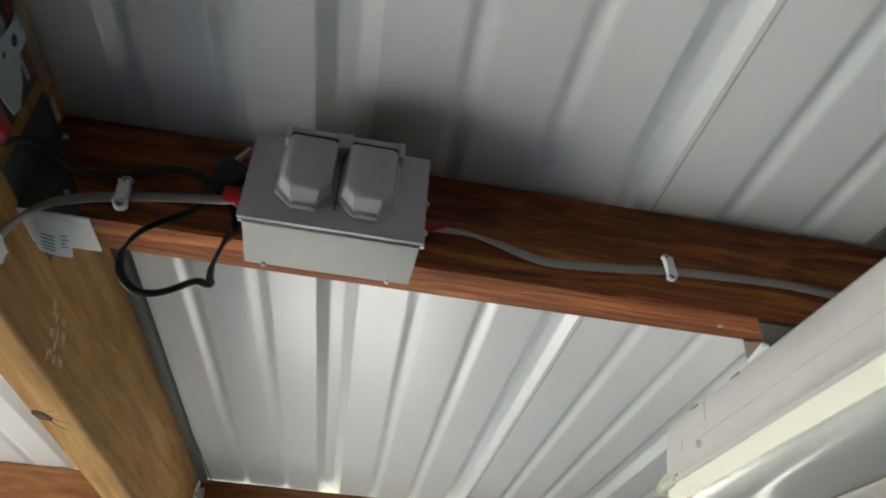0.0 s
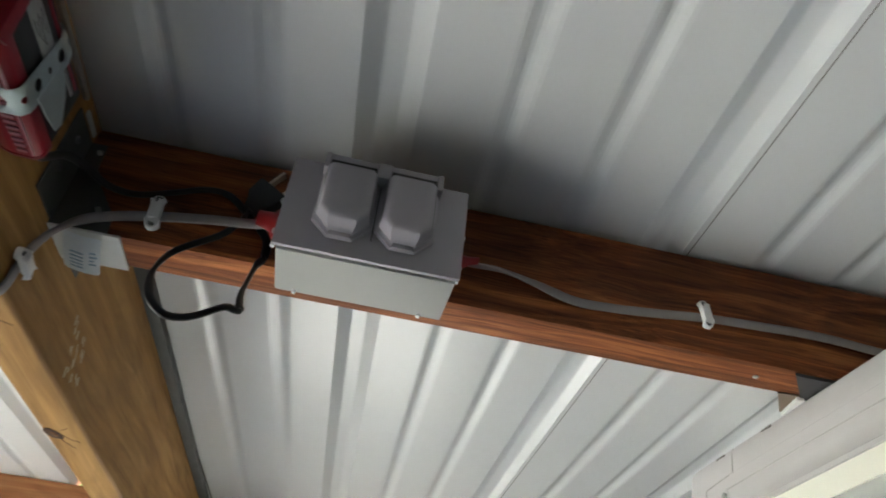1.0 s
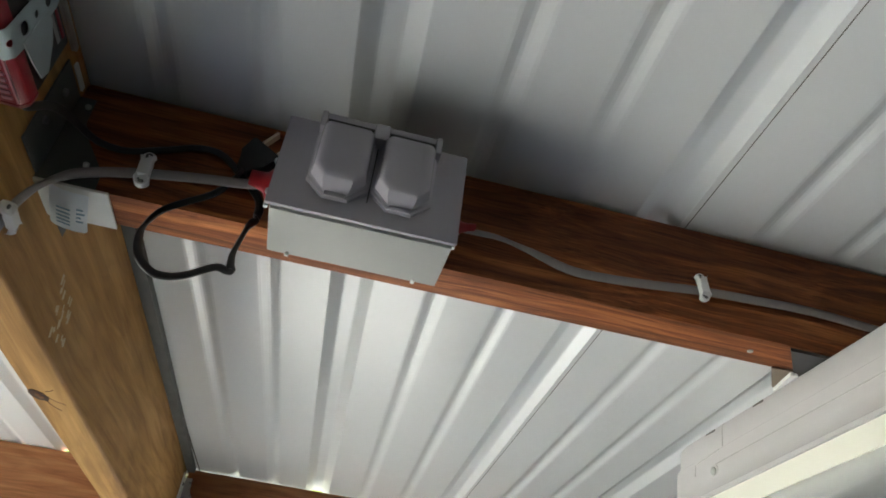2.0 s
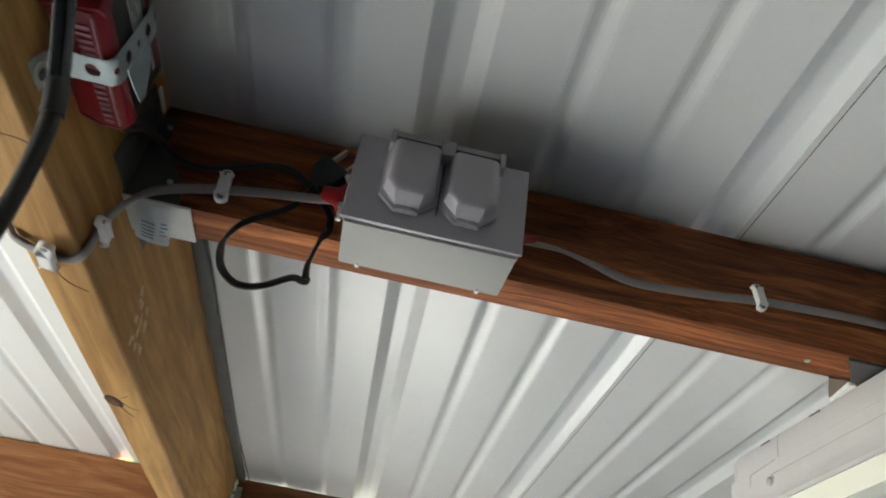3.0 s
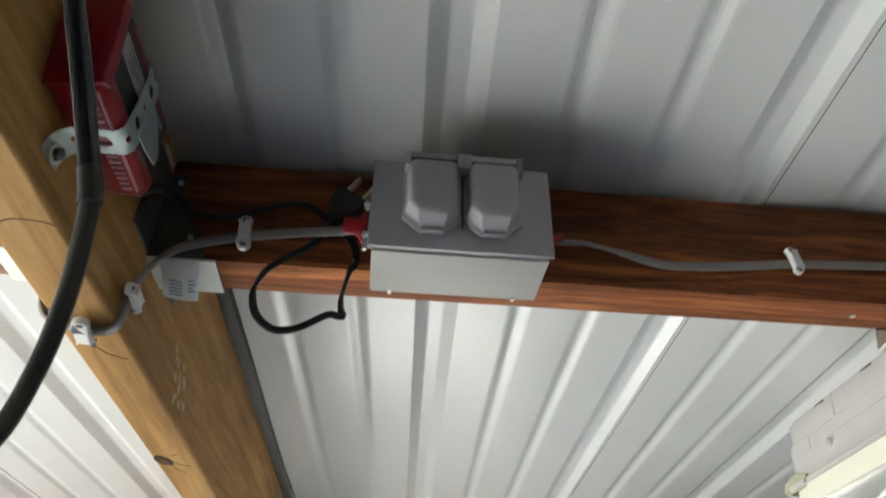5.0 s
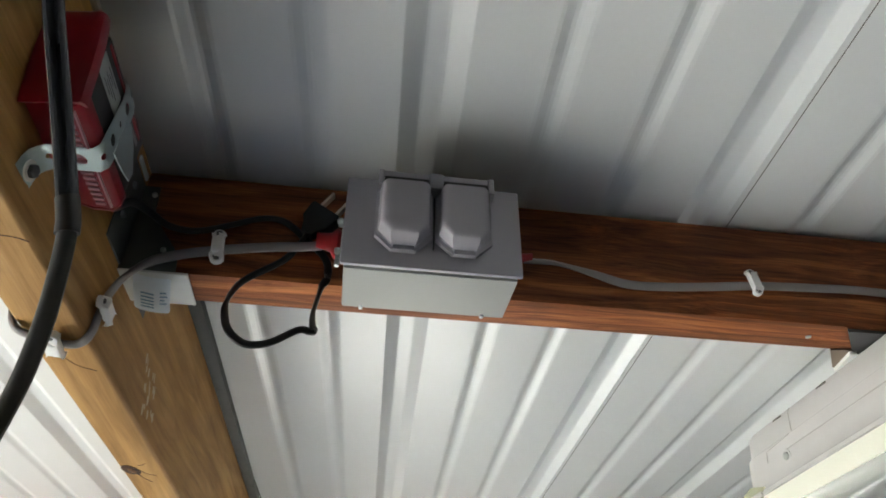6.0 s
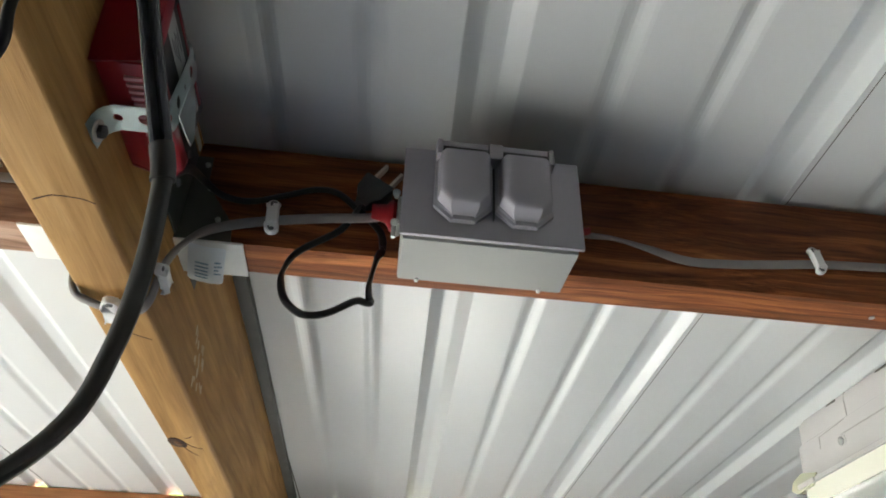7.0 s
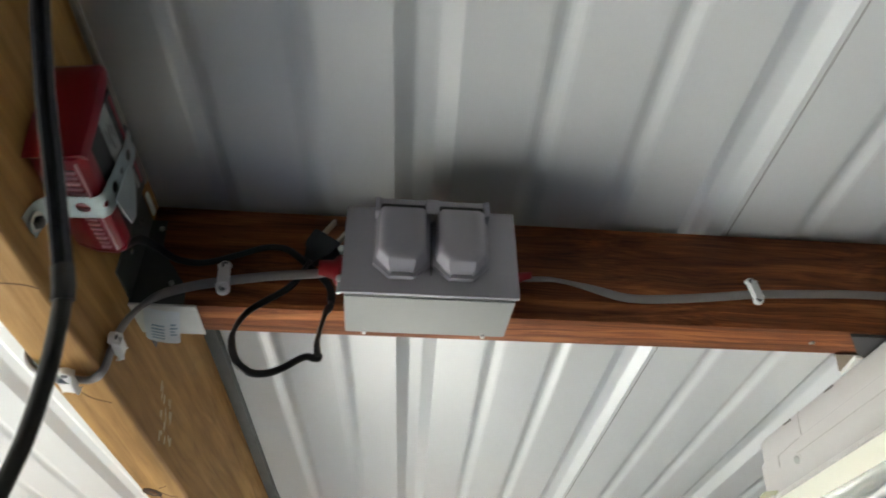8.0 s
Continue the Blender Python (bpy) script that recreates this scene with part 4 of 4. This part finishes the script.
# ---- strip lamp ----
def strip_lamp():
    lamp = thing("strip_lamp", (4.5, -3.6, 0.1), "white weatherproof strip lamp with a clear ribbed diffuser, unlit", "lamp")
    X0, X1, Y0, Y1 = 3.98, 5.08, -9.7, 2.87

    def ring(z, inset, r=0.30, end=0.0):
        x0, x1, y0, y1 = X0 + inset, X1 - inset, Y0 + inset + end, Y1 - inset - end
        r = max(0.05, r - inset)
        pts = []
        for cx, cy, a0 in ((x1 - r, y1 - r, 0), (x0 + r, y1 - r, 90), (x0 + r, y0 + r, 180), (x1 - r, y0 + r, 270)):
            pts += [(cx + r * math.cos(radians(a0 + 90 * k / 7)), cy + r * math.sin(radians(a0 + 90 * k / 7)), z) for k in range(8)]
        return pts

    def put(name, bm, mat, parent, label=""):
        return part(name, lean(bm, 0.0), mat, parent, label)

    housing = put("housing", loft([ring(0.135, 0.10, 0.30, 0.10), ring(0.12, 0.05, 0.30, 0.08), ring(0.09, 0.03, 0.30, 0.06), ring(-0.09, 0.02, 0.30, 0.05), ring(-0.105, 0.0, 0.30, 0.03),
                                   ring(-0.30, -0.005, 0.30, 0.01), ring(-0.41, -0.01), ring(-0.43, -0.025), ring(-0.462, -0.025), ring(-0.466, 0.0)]), LAMP_WHITE, lamp, "white moulded housing")
    out = [ring(-0.468, 0.0), ring(-0.54, 0.004), ring(-0.625, 0.02), ring(-0.675, 0.05), ring(-0.71, 0.11), ring(-0.728, 0.19), ring(-0.735, 0.30)]
    inn = [ring(-0.715, 0.30), ring(-0.708, 0.20), ring(-0.692, 0.125), ring(-0.66, 0.075), ring(-0.615, 0.045), ring(-0.54, 0.028), ring(-0.468, 0.024)]
    bm = bmesh.new()
    rows = [[bm.verts.new(P(*p)) for p in r] for r in out + inn]
    n = len(rows[0])
    for i in range(len(rows)):
        if i == len(out) - 1:
            continue
        r, q = rows[i], rows[(i + 1) % len(rows)]
        for k in range(n):
            bm.faces.new((r[k], r[(k + 1) % n], q[(k + 1) % n], q[k]))
    bm.faces.new(rows[len(out) - 1])
    bm.faces.new(rows[len(out)][::-1])
    put("diffuser", bm, CLEAR, lamp, "clear ribbed plastic diffuser")
    # the ridged band's cream tone stands in for daylight coming through it
    rim_o, rim_i = [ring(-0.469, -0.006), ring(-0.55, -0.003), ring(-0.635, 0.014)], [ring(-0.635, 0.005), ring(-0.55, -0.010), ring(-0.469, -0.012)]
    bm = bmesh.new()
    rows = [[bm.verts.new(P(*p)) for p in r] for r in rim_i + rim_o]
    for r, q in zip(rows, rows[1:] + rows[:1]):
        for k in range(n):
            bm.faces.new((r[k], r[(k + 1) % n], q[(k + 1) % n], q[k]))
    put("prism_band", bm, PRISM, lamp, "ridged side of the diffuser, daylight painted in its cream tone")
    put("gear_tray", block((X0 + 0.10, Y0 + 0.3, -0.52), (X1 - 0.10, Y1 - 0.62, -0.47), 0.02), TRAY, lamp, "pale grey gear tray")
    put("tray_end", block((X0 + 0.10, Y1 - 0.62, -0.62), (X1 - 0.10, Y1 - 0.40, -0.47), 0.05), REFLECTOR, lamp, "white end block of the tray")
    for x in (X0 + 0.13, X1 - 0.19):
        put("tray_lip", block((x, Y0 + 0.3, -0.60), (x + 0.06, Y1 - 0.64, -0.523), 0.015), REFLECTOR, lamp, "white lip of the tray")
    for k in range(12):
        y = 1.50 - 0.95 * k
        put("lamp_module", block((X0 + 0.36, y - 0.30, -0.585), (X1 - 0.36, y + 0.12, -0.523), 0.03), TUBE, lamp, "pale lamp module")
    # dark solid pieces stand in for the shade inside the slots
    for y in (2.06, 1.35, -1.0, -4.0, -7.0):
        put("slot", loft([[(X0 + d, y - 0.08 * g, 0.085), (X0 + d, y + 0.07 * g, 0.092), (X0 + d + 0.008, y + 0.075 * g, 0.108), (X0 + d + 0.008, y - 0.06 * g, 0.112)] for d, g in ((0.028, 1.0), (0.06, 1.0))]), SLOT, housing, "dark slot")
    # moulded seams of the end cap, and the long groove
    seams = ([(X0 + 0.045, 1.86, 0.118), (X0 + 0.028, 1.87, 0.07), (X0 + 0.019, 1.88, -0.088)], [(X0 - 0.001, 1.9, -0.108), (X0 - 0.001, 2.10, -0.12), (X0 - 0.001, 2.28, -0.13)],
             [(X0 - 0.002, 2.29, -0.13), (X0 - 0.003, 2.30, -0.18), (X0 - 0.004, 2.31, -0.23)], [(X0 - 0.003, 2.0, -0.215), (X0 - 0.003, 0.5, -0.213), (X0 - 0.003, -2.0, -0.213), (X0 - 0.003, -9.0, -0.213)])
    for pts in seams:
        put("seam", tube(glide(pts, 4), 0.005, 0.004, flat=(0, 0.3, 1), sides=6), SEAM, housing)
    for y in (2.0, -1.6, -5.2, -8.6):
        put("washer", disc((X0 - 0.002, y, -0.27), (-1, 0, 0), 0.058, 0.008, 16), LAMP_WHITE, lamp)
        put("screw", disc((X0 - 0.008, y, -0.27), (-1, 0, 0), 0.036, 0.018, 12, 0.008), DULL_ZINC, lamp, "dull screw with a washer")
    for y in (1.55, 0.9, -0.4):
        put("mark", block((X0 - 0.004, y, -0.29), (X0 - 0.001, y + 0.035, -0.282)), SEAM, housing)
    lug = put("end_lug", loft([[(X0 - 0.03 + i, y, z) for y, z in ((Y1 - 0.44, -0.40), (Y1 - 0.22, -0.345 + i * 0.2), (Y1 - 0.06, -0.385), (Y1 - 0.02, -0.45), (Y1 - 0.10, -0.50), (Y1 - 0.36, -0.49))] for i in (0.0, 0.04, 0.16)]), LUG, lamp, "clear yellowed corner clip")
    put("lug_hook", block((X0 - 0.045, Y1 - 0.40, -0.475), (X0 - 0.02, Y1 - 0.14, -0.43), 0.01), LAMP_WHITE, lug)
    # the plate's brown-grey is painted shade
    part("mount_plate", prism([(3.83, 0.88), (4.04, 0.86), (4.07, 1.17), (4.03, 1.17)], 2, FOOT - 0.020, FOOT - 0.008), PLATE_SHADE, lamp, "mounting plate with shade painted in its brown-grey")
    part("mount_tab", prism([(3.985, 0.88), (4.03, 0.86), (4.075, 1.16), (4.045, 1.18)], 2, FOOT - 0.05, FOOT - 0.022), REFLECTOR, lamp, "bright tab of the mounting plate")
    # a dark sheet stands in for the lamp's shade on the purlin's underside
    part("shade_patch", prism([(3.77, 0.565), (4.03, 0.90), (4.92, 0.90), (4.92, 0.565)], 2, FOOT - 0.030, FOOT - 0.004), INK, lamp, "dark sheet painted as the lamp's shade on the purlin")


def ridged_plastic():
    n = Nodes("ridged plastic with painted daylight")
    w = n.add("TexWave", Scale=70.0, Distortion=0.0)
    w.bands_direction = "Y"
    n.link(n.coords(), w.inputs["Vector"])
    n.bump(w.outputs["Fac"], 0.12, 0.001)
    return n.set(Base_Color=(0.95, 0.94, 0.84), Roughness=0.3, Transmission_Weight=0.15, IOR=1.45)


PLATE_SHADE = plain("brown-grey plate shade", (0.19, 0.14, 0.10), 0.5, vary=0.1)
PRISM = ridged_plastic()
LUG = clear_plastic("yellowed clear clip", (0.93, 0.93, 0.70))
SEAM = plain("grey seam line", (0.38, 0.37, 0.36), 0.6, vary=0.05)
SLOT = plain("shaded slot", (0.10, 0.09, 0.08), 0.7, vary=0.05)
TRAY = plain("pale tray metal", (0.74, 0.78, 0.75), 0.4, 0.0, vary=0.08)
TUBE = plain("lamp module glass", (0.66, 0.74, 0.84), 0.15, vary=0.02)
strip_lamp()
